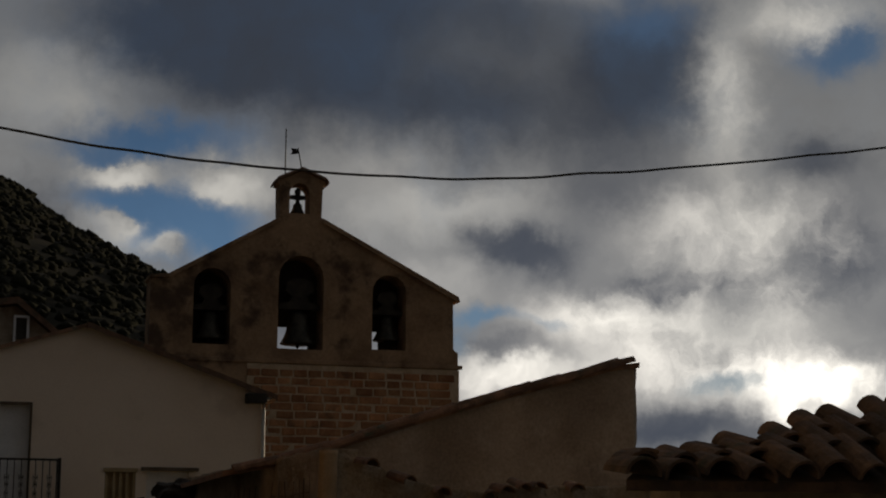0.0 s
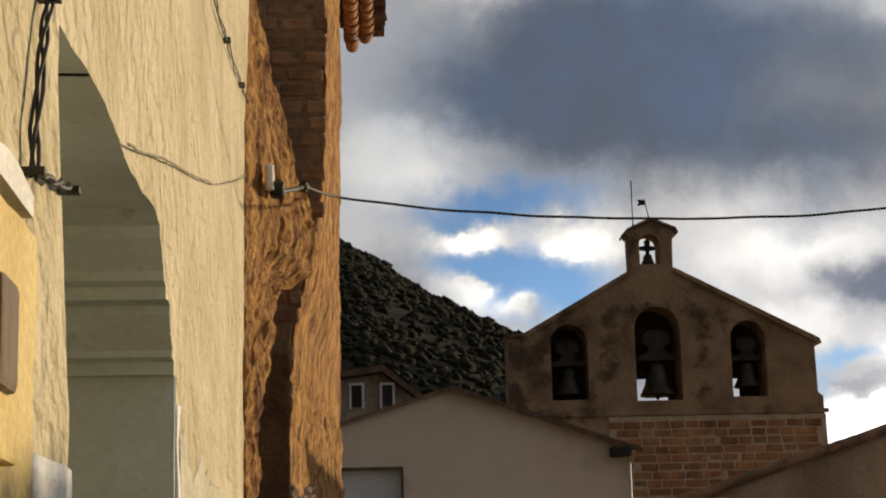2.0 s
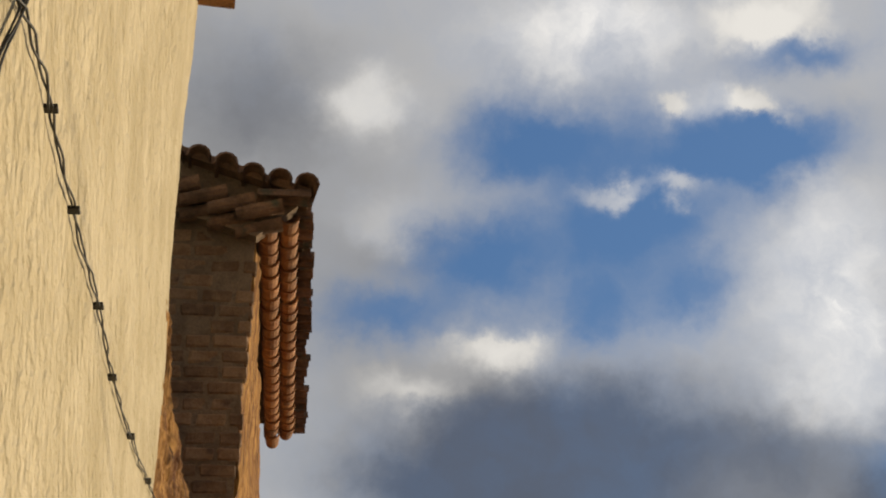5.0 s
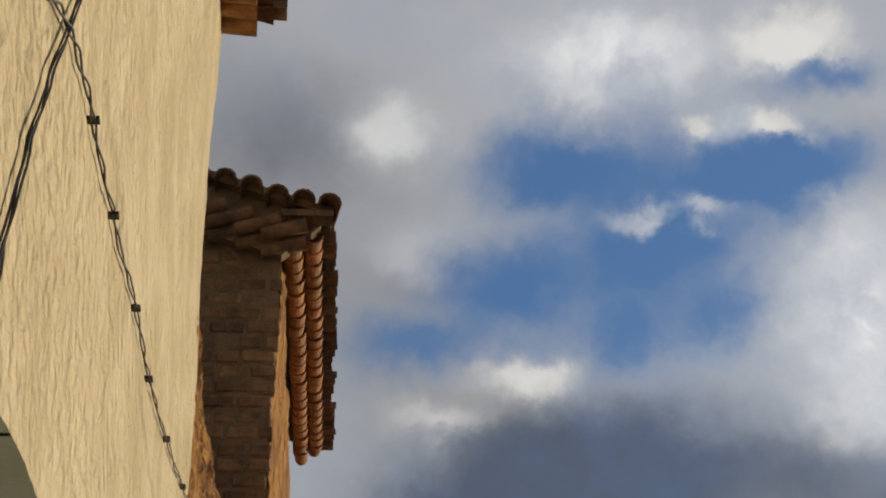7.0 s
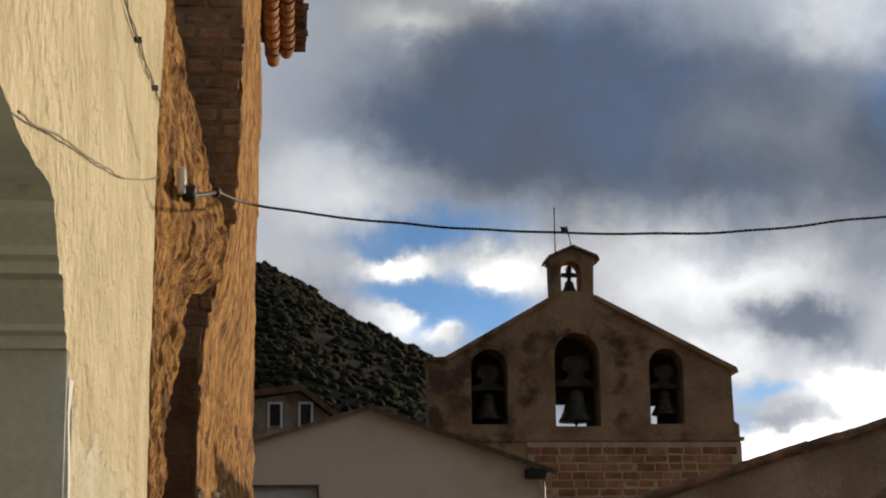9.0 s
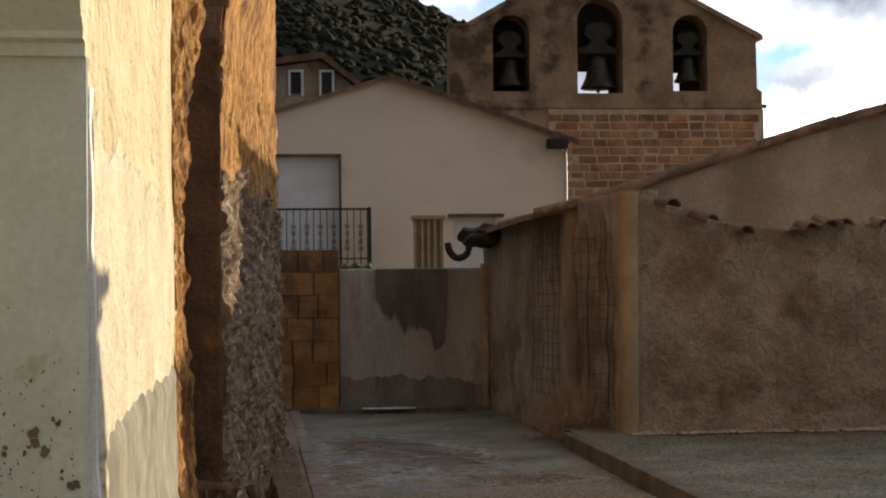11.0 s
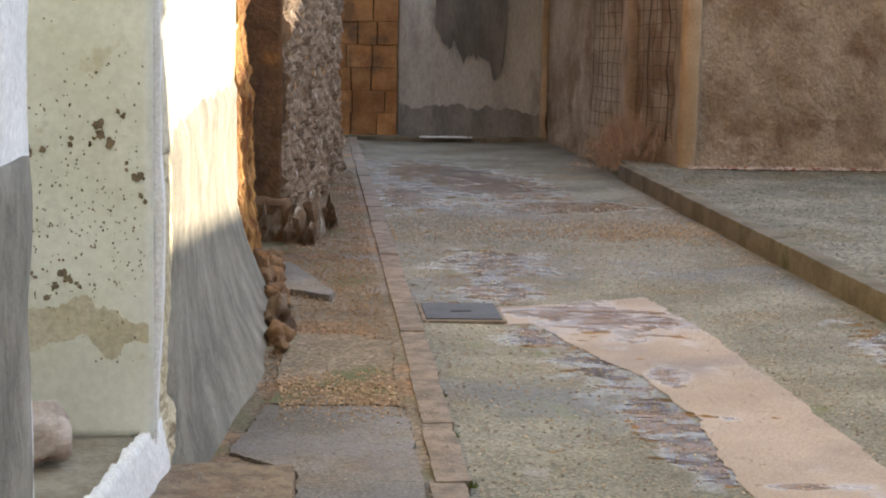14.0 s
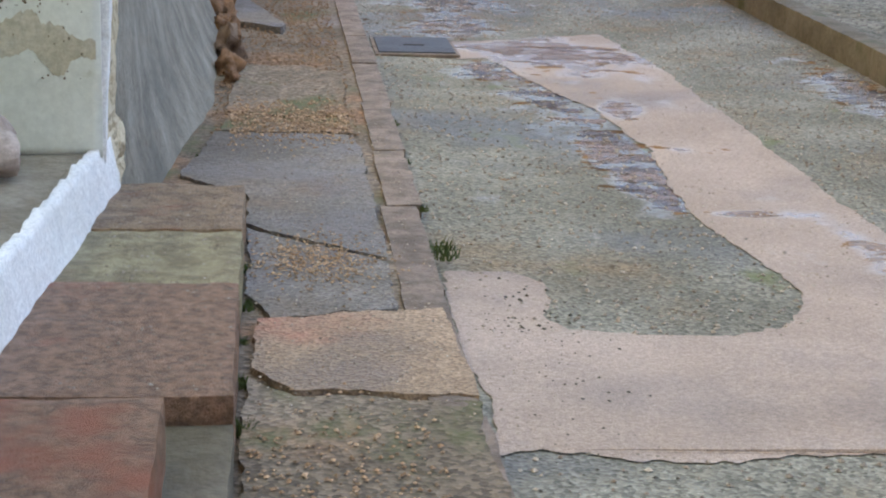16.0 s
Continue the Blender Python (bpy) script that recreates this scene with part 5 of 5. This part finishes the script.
for i in range(25):
    for j in range(3):
        u, v = (i * 0.205 + 0.06) / 5.2, j * 0.22 / 0.60
        p = Vector(near_roof(u, min(v, 1.0)))
        q = Vector(near_roof(u, min(v, 1.0) + 0.15))
        tilt = math.degrees(math.atan2(q.z - p.z, q.y - p.y))
        piece("tile", roof_tile, pose(p.x + rng.uniform(-0.015, 0.015), p.y - 0.05, p.z + 0.01 + rng.uniform(-0.015, 0.02), tilt - 3 + rng.uniform(-3, 3), rng.uniform(-6, 6), rng.uniform(-6, 6)), corner)

for level, (out, z) in enumerate(((0.24, 8.45), (0.46, 8.56))):
    for k in range(62):
        piece("tile", eave_tile if level == 0 else dark_tile, pose(FX + 0.12 + out, -2.9 + 0.22 * k + rng.uniform(-0.02, 0.02), z, 180 if level == 0 else 0, 0, (-90 if level == 0 else 90) + rng.uniform(-3, 3)), house)


# ---- road surface: patches, puddles, cover, gravel ----
flat_patch([(1.0, 9.42), (1.94, 9.9), (2.05, 8.84), (2.08, 7.36), (2.1, 6.28), (2.14, 5.4), (2.2, 4.4), (2.3, 3.52), (1.42, 3.54), (1.2, 3.55), (0.99, 3.5), (0.74, 3.54), (0.54, 3.51), (0.54, 4.98),
            (0.76, 5.0), (0.84, 4.9), (0.80, 4.54), (0.84, 4.44), (1.19, 4.39), (1.50, 4.5), (1.62, 4.87), (1.53, 5.45), (1.5, 5.99), (1.57, 6.76), (1.5, 7.6), (1.15, 8.95), (1.0, 8.9)],
           "concrete_patch", PINK, "smooth pale pink patch of newer concrete", "road patch", z=0.004, wobble=0.05)


cover = thing("manhole_cover", (0.8, 9.22, 0.0), "square grey steel access cover in the road", "manhole cover")
part("frame", box(0.585, 1.03, 8.93, 9.50, -0.03, 0.010, 0.004), KERB, cover)
part("plate", box(0.605, 1.01, 8.97, 9.47, -0.02, 0.017, 0.003), STEEL, cover)
part("slot", box(0.75, 0.86, 9.18, 9.205, 0.012, 0.0195), DARK, cover)


def scatter(name, count, where, size, mat, label, category, seed, squash=0.6):
    rr = random.Random(seed)
    verts, faces = [], []
    for k in range(count):
        x, y, z = where(rr)
        s = rr.uniform(*size)
        a = rr.uniform(0, math.tau)
        n = len(verts)
        for dx, dy, dz in ((1, 0, 0), (0.2, 0.9, 0.1), (-0.9, 0.3, 0), (-0.2, -0.9, 0.1), (0, 0, 1), (0, 0, -0.6)):
            verts.append((x + s * (dx * math.cos(a) - dy * math.sin(a)), y + s * (dx * math.sin(a) + dy * math.cos(a)), z + s * dz * squash))
        for i in range(4):
            faces.append((n + i, n + (i + 1) % 4, n + 4))
            faces.append((n + (i + 1) % 4, n + i, n + 5))
    me = bpy.data.meshes.new(name)
    me.from_pydata(verts, [], faces)
    me.materials.append(mat)
    return tagged(new(name, me), label, category, kind="stuff")


GRAVEL = material("pale_gravel", (0.25, 0.20, 0.15), (0.46, 0.41, 0.34), 20, 0.8, 0.2, 80, vary=0.35)
MUD = material("dark_pebble", (0.05, 0.045, 0.03), (0.10, 0.085, 0.06), 20, 0.7, 0.2, 80, vary=0.3)


def on_road(r):
    x = r.uniform(0.55, 3.05)
    y = r.uniform(3.2, 12) if r.random() < 0.55 else r.gauss(13.6, 1.0)
    return x, y, 0.002 + road_point((x - 0.5) / 2.66, (y + 4) / 27.3)[2]


scatter("gravel", 15000, on_road, (0.003, 0.012), GRAVEL, "loose pale gravel scattered over the lane", "gravel", 5)
scatter("gravel_opposite", 900, lambda r: (r.uniform(3.3, 6.5), r.uniform(8, 17), 0.150), (0.004, 0.012), GRAVEL, "loose gravel on the raised pavement", "gravel", 6)
scatter("dark_pebbles", 260, lambda r: (0.575 + abs(r.gauss(0, 0.15)), r.gauss(4.22, 0.32), 0.0), (0.003, 0.009), MUD, "dark pebbles washed onto the pink concrete", "pebbles", 7)
scatter("path_grit", 7000, lambda r: (r.uniform(-0.2, 0.39), r.uniform(6.7, 17.5), 0.048), (0.004, 0.013), EARTH, "ochre grit along the footpath", "gravel", 8)
scatter("rubble_line", 420, lambda r: (r.uniform(3.75, 6.5), r.gauss(17.10, 0.05), 0.155), (0.015, 0.05), PALE_STONE, "fallen render along the barn foot", "rubble", 9)
scatter("leaf_litter", 160, lambda r: (r.uniform(1.4, 2.1), r.gauss(22.8, 0.05), 0.05), (0.01, 0.035), WHITE, "pale litter lying at the end wall", "litter", 10)


def paving_piece(points, top, mat, label):
    """One flagstone or cast patch of the footpath, with a ragged rim and thickness."""
    rr = random.Random(str(points))
    loop = []
    for (xa, ya), (xb, yb) in zip(points, points[1:] + points[:1]):
        n = max(2, int(math.hypot(xb - xa, yb - ya) / 0.02))
        for k in range(n):
            t = k / n
            loop.append(ragged(xa + (xb - xa) * t, ya + (yb - ya) * t, 0.035))
    bm = bmesh.new()
    vs = [bm.verts.new((p.x, p.y, top)) for p in loop]
    low = [bm.verts.new((p.x * 1.0, p.y, 0.0)) for p in loop]
    for a, b, c in tessellate_polygon([loop]):
        bm.faces.new((vs[a], vs[b], vs[c]))
    for k in range(len(vs)):
        bm.faces.new((vs[k], low[k], low[(k + 1) % len(vs)], vs[(k + 1) % len(vs)]))
    return alone("flagstone", bm, mat, label, "paving", "flagstones of the footpath", kind="structure")


paving_piece([(-0.28, 5.95), (-0.18, 6.72), (0.36, 6.70), (0.385, 6.1), (0.38, 4.95), (0.18, 5.11), (-0.03, 5.325), (-0.04, 5.7)], 0.054, GREY_SLAB, "grey cast slab with a broken edge")
paving_piece([(-0.03, 5.30), (0.16, 5.10), (0.385, 4.92), (0.385, 4.45), (0.03, 4.39), (-0.035, 4.6)], 0.050, GREY_SLAB, "wet grey patched slab")
paving_piece([(0.0, 4.36), (0.40, 4.42), (0.51, 4.45), (0.51, 3.80), (0.30, 3.80), (0.08, 3.80), (-0.02, 3.98)], 0.055, ORANGE_SLAB, "orange stained flagstone")
paving_piece([(-0.03, 3.92), (0.08, 3.77), (0.30, 3.77), (0.51, 3.77), (0.51, 2.6), (-0.03, 2.6)], 0.052, WALKWAY, "rough cracked concrete slab")
paving_piece([(-0.16, 6.76), (0.37, 6.74), (0.36, 7.05), (0.1, 7.02), (-0.14, 7.1)], 0.051, WALKWAY, "worn earthy slab")
paving_piece([(-0.15, 7.13), (0.1, 7.06), (0.36, 7.08), (0.38, 8.1), (0.2, 8.3), (-0.1, 8.25)], 0.053, WALKWAY, "mossy cracked slab")
paving_piece([(-0.18, 9.6), (0.1, 9.35), (0.12, 9.5), (-0.12, 10.6), (-0.3, 10.9)], 0.075, GREY_SLAB, "smooth grey slab at the wall foot")


def tuft(x, y, r, n, seed, height=0.05):
    rr = random.Random(seed)
    bm = bmesh.new()
    for k in range(n):
        a, d = rr.uniform(0, math.tau), r * math.sqrt(rr.random())
        p = Vector((x + d * math.cos(a), y + 1.6 * d * math.sin(a), 0.03))
        lean = Vector((rr.uniform(-0.6, 0.6), rr.uniform(-0.6, 0.6), 1)) * height * rr.uniform(0.5, 1.1)
        w = Vector((math.cos(a + 1.3), math.sin(a + 1.3), 0)) * 0.003
        bm.faces.new([bm.verts.new(q) for q in (p - w, p + w, p + lean)])
    return alone("grass_tuft", bm, GRASS, "small wet green tuft growing in a joint", "grass", "tufts along the joints", kind="stuff")


for n, (x, y, r, c, h) in enumerate([(0.56, 5.06, 0.05, 120, 0.04), (-0.03, 4.5, 0.02, 80, 0.03), (-0.035, 3.9, 0.02, 80, 0.03), (-0.05, 7.7, 0.10, 260, 0.018), (0.1, 7.5, 0.10, 200, 0.015), (-0.22, 6.3, 0.04, 120, 0.025), (-0.2, 8.2, 0.06, 160, 0.02), (0.545, 5.6, 0.02, 60, 0.02), (0.55, 7.0, 0.02, 60, 0.02),
                                      (4.1, 17.15, 0.12, 160, 0.06), (4.7, 17.12, 0.12, 140, 0.05), (5.2, 17.1, 0.14, 140, 0.05), (5.8, 17.08, 0.14, 140, 0.05), (3.9, 17.2, 0.06, 90, 0.07), (-0.035, 4.2, 0.015, 60, 0.03), (-0.035, 4.85, 0.015, 70, 0.035), (-0.03, 3.6, 0.02, 80, 0.04), (0.54, 6.3, 0.02, 70, 0.02), (-0.1, 8.0, 0.12, 260, 0.014)]):
    tuft(x, y, r, c, 50 + n, h)

OCHRE_GRIT = material("ochre_gravel", (0.24, 0.15, 0.075), (0.44, 0.32, 0.20), 20, 0.8, 0.2, 80, vary=0.4)
scatter("gravel_bank", 1700, lambda r: (min(3.04, max(0.6, 3.1 - abs(r.gauss(0, 1.1)))), r.gauss(12.95, 0.22) + r.gauss(0, 0.3), 0.0), (0.004, 0.013), OCHRE_GRIT, "bank of ochre pebbles washed across the lane", "gravel", 12)
scatter("pavement_grit", 2400, lambda r: (r.uniform(3.3, 6.0), r.uniform(8, 17), 0.150), (0.003, 0.009), MUD, "dark grit on the raised pavement", "gravel", 13)

scatter("step_grit", 420, lambda r: (r.uniform(-0.42, -0.06), r.uniform(3.5, 5.3), 0.1735), (0.002, 0.006), GRAVEL, "pale grit lying on the doorsteps", "grit", 14)
scatter("slab_grit", 700, lambda r: (r.uniform(-0.02, 0.5), r.uniform(3.6, 6.9), 0.056), (0.002, 0.006), GRAVEL, "pale grit on the footpath slabs", "grit", 15)

scatter("rust_grit", 900, lambda r: (0.16 + r.gauss(0, 0.10), 4.90 + r.gauss(0, 0.13), 0.055), (0.003, 0.008), OCHRE_GRIT, "ochre grit in the broken footpath slab", "grit", 16)
scatter("path_pebbles", 1500, lambda r: (r.uniform(-0.12, 0.36), r.gauss(6.95, 0.22), 0.055), (0.003, 0.010), OCHRE_GRIT, "ochre pebbles lying across the footpath", "gravel", 18)
scatter("foot_grit", 350, lambda r: (r.uniform(-0.02, 0.4), r.gauss(3.35, 0.2), 0.056), (0.003, 0.009), OCHRE_GRIT, "ochre grit on the rough slab", "grit", 19)

# flakes where the limewash has come off the door reveal
FLAKE = material("bare_brown_plaster", (0.13, 0.10, 0.06), (0.24, 0.19, 0.12), 14, 0.95, 0.6, 60)
rr = random.Random(17)
reveal = [o for o in house.children if o.name.startswith("reveal")][0]
spots = [(-0.62, 1.23, 0.035), (-0.565, 1.28, 0.018), (-0.64, 1.19, 0.015), (-0.70, 1.30, 0.010), (-0.80, 1.17, 0.030), (-0.83, 1.14, 0.02), (-0.85, 1.05, 0.045), (-0.86, 1.0, 0.04), (-0.71, 1.19, 0.018), (-0.54, 1.13, 0.014), (-0.505, 1.08, 0.026), (-0.50, 1.03, 0.018),
         (-0.52, 1.0, 0.008), (-0.73, 0.76, 0.03), (-0.78, 0.74, 0.02), (-0.69, 0.77, 0.016), (-0.81, 0.79, 0.014), (-0.64, 0.78, 0.010), (-0.6, 0.99, 0.006), (-0.66, 1.0, 0.007), (-0.69, 0.93, 0.006), (-0.58, 0.88, 0.007), (-0.76, 0.95, 0.008), (-0.62, 1.4, 0.010), (-0.72, 1.45, 0.006), (-0.66, 1.36, 0.008)]
spots += [(rr.uniform(-0.86, -0.49), rr.gauss(1.02, 0.2), rr.uniform(0.004, 0.009)) for k in range(60)]
for k, (x, z, s) in enumerate(spots):
    bm = bmesh.new()
    for q in range(1 + int(s * 90)):
        cx, cz = x + rr.gauss(0, s * 0.5), z + rr.gauss(0, s * 0.6)
        ring = []
        for i in range(12):
            a = math.tau * i / 12
            d = s * rr.uniform(0.22, 0.6)
            px, pz = cx + d * math.cos(a), cz + 1.1 * d * math.sin(a)
            px = min(px, -0.478)
            u = (px + 1.34) / 0.873
            ring.append(bm.verts.new((px, reveal_point(u, (pz - 0.30) / 2.43)[1] - 0.004 - 0.0004 * q, pz)))
        bm.faces.new(ring)
    part("flake", bm, FLAKE, reveal)
STAINED = material("damp_limewash", (0.47, 0.43, 0.31), (0.56, 0.53, 0.42), 9, 0.85, 0.3, 50)
bm = bmesh.new()
cols = 160
lo, hi = [], []
for i in range(cols + 1):
    x = -1.3 + 0.82 * i / cols
    top = 0.70 + 0.10 * noise.fractal(Vector((x * 5, 0, 0)), 0.8, 2.0, 6)
    bot = min(top - 0.015, 0.60 + 0.08 * noise.fractal(Vector((x * 4, 5, 0)), 0.8, 2.0, 6))
    u = (x + 1.34) / 0.873
    lo.append(bm.verts.new((x, reveal_point(u, (bot - 0.3) / 2.43)[1] - 0.0025, bot)))
    hi.append(bm.verts.new((x, reveal_point(u, (top - 0.3) / 2.43)[1] - 0.0025, top)))
for i in range(cols):
    bm.faces.new((lo[i], lo[i + 1], hi[i + 1], hi[i]))
part("damp_band", bm, STAINED, reveal)
bm = bmesh.new()
for k in range(260):
    px, pz, s = rr.uniform(-0.87, -0.49), rr.gauss(0.98, 0.24), rr.uniform(0.0012, 0.0042)
    if 0.55 < pz < 1.75:
        ring = []
        for i in range(6):
            a = math.tau * i / 6
            d = s * rr.uniform(0.5, 1.2)
            qx, qz = min(px + d * math.cos(a), -0.478), pz + 1.4 * d * math.sin(a)
            ring.append(bm.verts.new((qx, reveal_point((qx + 1.34) / 0.873, (qz - 0.30) / 2.43)[1] - 0.004, qz)))
        bm.faces.new(ring)
tagged(part("speckling", bm, FLAKE, reveal), kind="stuff")

# dark run-off stain on the end wall
DAMP = material("black_runoff", (0.095, 0.088, 0.078), (0.17, 0.155, 0.135), 3, 0.9, 0.3, 30, stretch=(1, 1, 0.3))
pts = [(1.59, 1.885), (1.60, 1.50), (1.64, 1.42), (1.70, 1.27), (1.78, 1.24), (1.84, 1.30), (1.92, 1.14), (1.98, 1.06), (2.06, 1.12), (2.16, 1.14), (2.24, 1.10), (2.32, 1.05), (2.36, 0.86), (2.41, 0.79), (2.46, 0.86), (2.50, 1.02), (2.53, 1.3), (2.55, 1.885)]
bm = bmesh.new()
top = []
front = []
n = 60
for i in range(n + 1):
    x = 1.59 + 0.96 * i / n
    zz = top_of([(a, b) for a, b in pts[1:]], x) + 0.10 * noise.fractal(Vector((x * 17, 0, 0)), 0.7, 2.0, 4)
    front.append(bm.verts.new((x, 23.073 + rough((x, 0, 1.2), 2, 0.012, 2), min(zz, 1.84))))
    top.append(bm.verts.new((x, 23.073 + rough((x, 0, 1.9), 2, 0.012, 2), 1.886)))
for i in range(n):
    bm.faces.new((front[i], front[i + 1], top[i + 1], top[i]))
part("runoff_stain", bm, DAMP, end_wall, "black rain run-off stain")
bm = bmesh.new()
lo, hi = [], []
for i in range(61):
    x = 1.12 + 1.95 * i / 60
    zz = 0.45 + 0.10 * noise.fractal(Vector((x * 4, 2, 0)), 0.8, 2.0, 5) - 0.10 * max(0.0, x - 2.2)
    lo.append(bm.verts.new((x, 23.076, 0.04)))
    hi.append(bm.verts.new((x, 23.076 + rough((x, 0, zz), 2, 0.010, 2), zz)))
for i in range(60):
    bm.faces.new((lo[i], lo[i + 1], hi[i + 1], hi[i]))
part("damp_foot", bm, material("damp_cement", (0.17, 0.162, 0.145), (0.27, 0.255, 0.23), 3, 0.9, 0.3, 30, stretch=(1, 1, 0.4)), end_wall, "dark damp band at the wall foot")

# ---- barn details ----
netting = thing("wire_netting", (3.45, 19.0, 0.3), "rusty wire netting fixed against the barn wall", "wire netting")
for k in range(15):
    u = 0.05 + 0.52 * k / 14
    pts = []
    for j in range(9):
        v = j / 8
        p = Vector(barn_side(u + 0.006 * noise.noise(Vector((k, v * 3, 0))), 0.18 + 0.72 * v))
        pts.append(p + Vector((-0.03, -0.01, 0)))
    tube(pts, 0.009 if k in (1, 4) else 0.0042, "wire", RUST, netting, 4)
for j in range(13):
    z = 0.5 + 1.65 * j / 12
    pts = [Vector(barn_side(0.05 + 0.52 * i / 12, z / 2.55)) + Vector((-0.033, -0.01, 0.025 * noise.noise(Vector((i * 0.5, j, 3))))) for i in range(13)]
    tube(pts, 0.0036, "wire", RUST, netting, 4)
bush = thing("dry_bush", (3.45, 18.4, 0.1), "dry reddish leafless bush against the barn", "bush")
rr = random.Random(31)
bm = bmesh.new()
for k in range(1000):
    base = Vector((3.42 + rr.gauss(0, 0.17), 18.5 + rr.gauss(0, 0.34), 0.05))
    a = rr.uniform(0, math.tau)
    h = rr.uniform(0.2, 0.66) * math.exp(-((base.x - 3.45) / 0.4) ** 2)
    tip = base + Vector((0.28 * math.cos(a) * rr.random(), 0.3 * math.sin(a) * rr.random(), h))
    mid = (base + tip) / 2 + Vector((rr.gauss(0, 0.04), rr.gauss(0, 0.04), 0.03))
    for p, q in ((base, mid), (mid, tip), (mid, tip + Vector((rr.gauss(0, 0.08), rr.gauss(0, 0.08), -0.04)))):
        w = (q - p).cross(Vector((rr.gauss(0, 1), rr.gauss(0, 1), rr.gauss(0, 1)))).normalized() * 0.004
        w2 = (q - p).cross(w).normalized() * 0.004
        vs = [bm.verts.new(s) for s in (p + w, p - w * 0.5 + w2, p - w * 0.5 - w2, q)]
        for f in ((0, 1, 3), (1, 2, 3), (2, 0, 3)):
            bm.faces.new([vs[i] for i in f])
part("branchwork", bm, BUSH, bush)
bm = bmesh.new()
lump(bm, (2.97, 22.55, 2.30), (0.30, 0.35, 0.16), 2, 3, 0.5)
part("eave_corner", bm, DARK, barn, "blackened eave corner")
tube(curved([(2.78, 22.4, 2.22), (2.74, 22.4, 2.07), (2.62, 22.4, 2.02), (2.52, 22.4, 2.10), (2.49, 22.4, 2.22)], 8), 0.045, "gutter_hook", IRON, barn, 8, "hooked old gutter end")
rr = random.Random(12)
small_tile = tile_mesh("tile", 0.36, 0.085, 0.07, 0.015, OLD_TILE)
for k in range(24):
    x = 3.95 + 0.205 * k + rr.uniform(-0.05, 0.05)
    if rr.random() < 0.45:
        piece("tile", small_tile, pose(x, 17.02 + rr.uniform(-0.05, 0.08), top_of(BARN_TOP, x) - 0.05 + rr.uniform(-0.04, 0.03), rr.uniform(4, 14), rr.uniform(-12, 12), rr.uniform(-25, 25)), barn)
for k in range(25):
    x = 3.1 + 0.183 * k
    slope = math.degrees(math.atan2(top_of(GABLE_TOP, min(x + 0.1, 7.86)) - top_of(GABLE_TOP, x), 0.1))
    piece("tile", small_tile, pose(x, 18.97, top_of(GABLE_TOP, x) - 0.02 + rr.uniform(-0.008, 0.008), 0, 0, -90) @ pose(0, 0, 0, slope + 4, 0, 0), barn)
# ---- wires on the plastered house ----
def wire_on_wall(rows, r, mat, name, label, sway=0.02, knots=(), twist=2):
    ob = thing(name, (FX, rows[0][0], rows[0][1]), label, "cable")
    line = curved([(FX, y, z) for y, z in rows], 14)
    for s in range(twist):
        pts = []
        for i, p in enumerate(line):
            x = house_face((p.y + 3) / 13.6, p.z / 8.55)[0] + 0.018
            ph = i * 0.55 / (1 + (twist == 3)) + s * math.tau / max(2, twist)
            pts.append((x + 0.006 * math.sin(ph), p.y + sway * 0.9 * math.cos(ph) * (0.4 + 0.1 * p.y), p.z + sway * 0.3 * math.sin(ph * 1.3 + s)))
        tube(pts, r * 0.8, "strand", mat, ob, 6)
    for y, z in knots:
        x = house_face((y + 3) / 13.6, z / 8.55)[0]
        part("clip", box(x - 0.01, x + 0.035, y - 0.0042 * y, y + 0.0042 * y, z - 0.006, z + 0.006, 0.002), IRON, ob)
    return ob


wire_on_wall([(2.2, 3.35), (2.9, 3.62), (3.32, 3.74), (3.89, 3.83), (4.64, 3.91), (5.63, 4.02), (6.64, 4.13), (7.9, 4.30), (9.67, 4.62), (10.4, 4.72)], 0.0045, CABLE, "wall_cable", "twisted black cable clipped along the plaster", 0.018,
             [(3.89, 3.83), (4.64, 3.91), (5.63, 4.02), (6.64, 4.13), (7.9, 4.30), (9.67, 4.62)])
wire_on_wall([(3.4, 3.95), (3.08, 3.45), (2.67, 2.78), (2.55, 2.58), (2.49, 2.45), (2.40, 2.26)], 0.004, CABLE, "drop_cable", "black cables dropping to a bracket beside the window", 0.007, [(2.55, 2.58), (2.40, 2.27)], 3)
wire_on_wall([(2.40, 2.27), (2.52, 2.29), (2.70, 2.32)], 0.006, CABLE, "cable_bracket", "dark loop of cable at its bracket", 0.012, [(2.72, 2.32)])
wire_on_wall([(3.7, 2.66), (4.6, 2.86), (6.25, 3.20), (7.5, 3.50), (9.5, 4.02), (10.5, 4.3)], 0.0045, GREY_CABLE, "painted_cable", "thin cable painted over with the plaster", 0.0, twist=1)
anchor = thing("cable_anchor", (-0.33, 10.62, 4.28), "white porcelain insulator with an iron anchor", "insulator")
bm = lathe([(0.016, -0.085), (0.030, -0.075), (0.025, -0.025), (0.032, 0.0), (0.025, 0.04), (0.030, 0.075), (0.012, 0.09)], (-0.315, 10.60, 4.30), 12)
part("insulator", bm, WHITE, anchor, smooth=True)
tube([(-0.315, 10.60, 4.23), (-0.27, 10.70, 4.225), (-0.20, 10.95, 4.30), (-0.10, 11.2, 4.385)], 0.016, "clamp", IRON, anchor)
part("bracket", rough_box(-0.315, -0.225, 10.62, 10.72, 4.185, 4.285, 0.02, 0.012, 0.012), IRON, anchor)
part("knob", rough_box(-0.14, -0.07, 11.16, 11.24, 4.35, 4.42, 0.02, 0.012, 0.012), IRON, anchor)
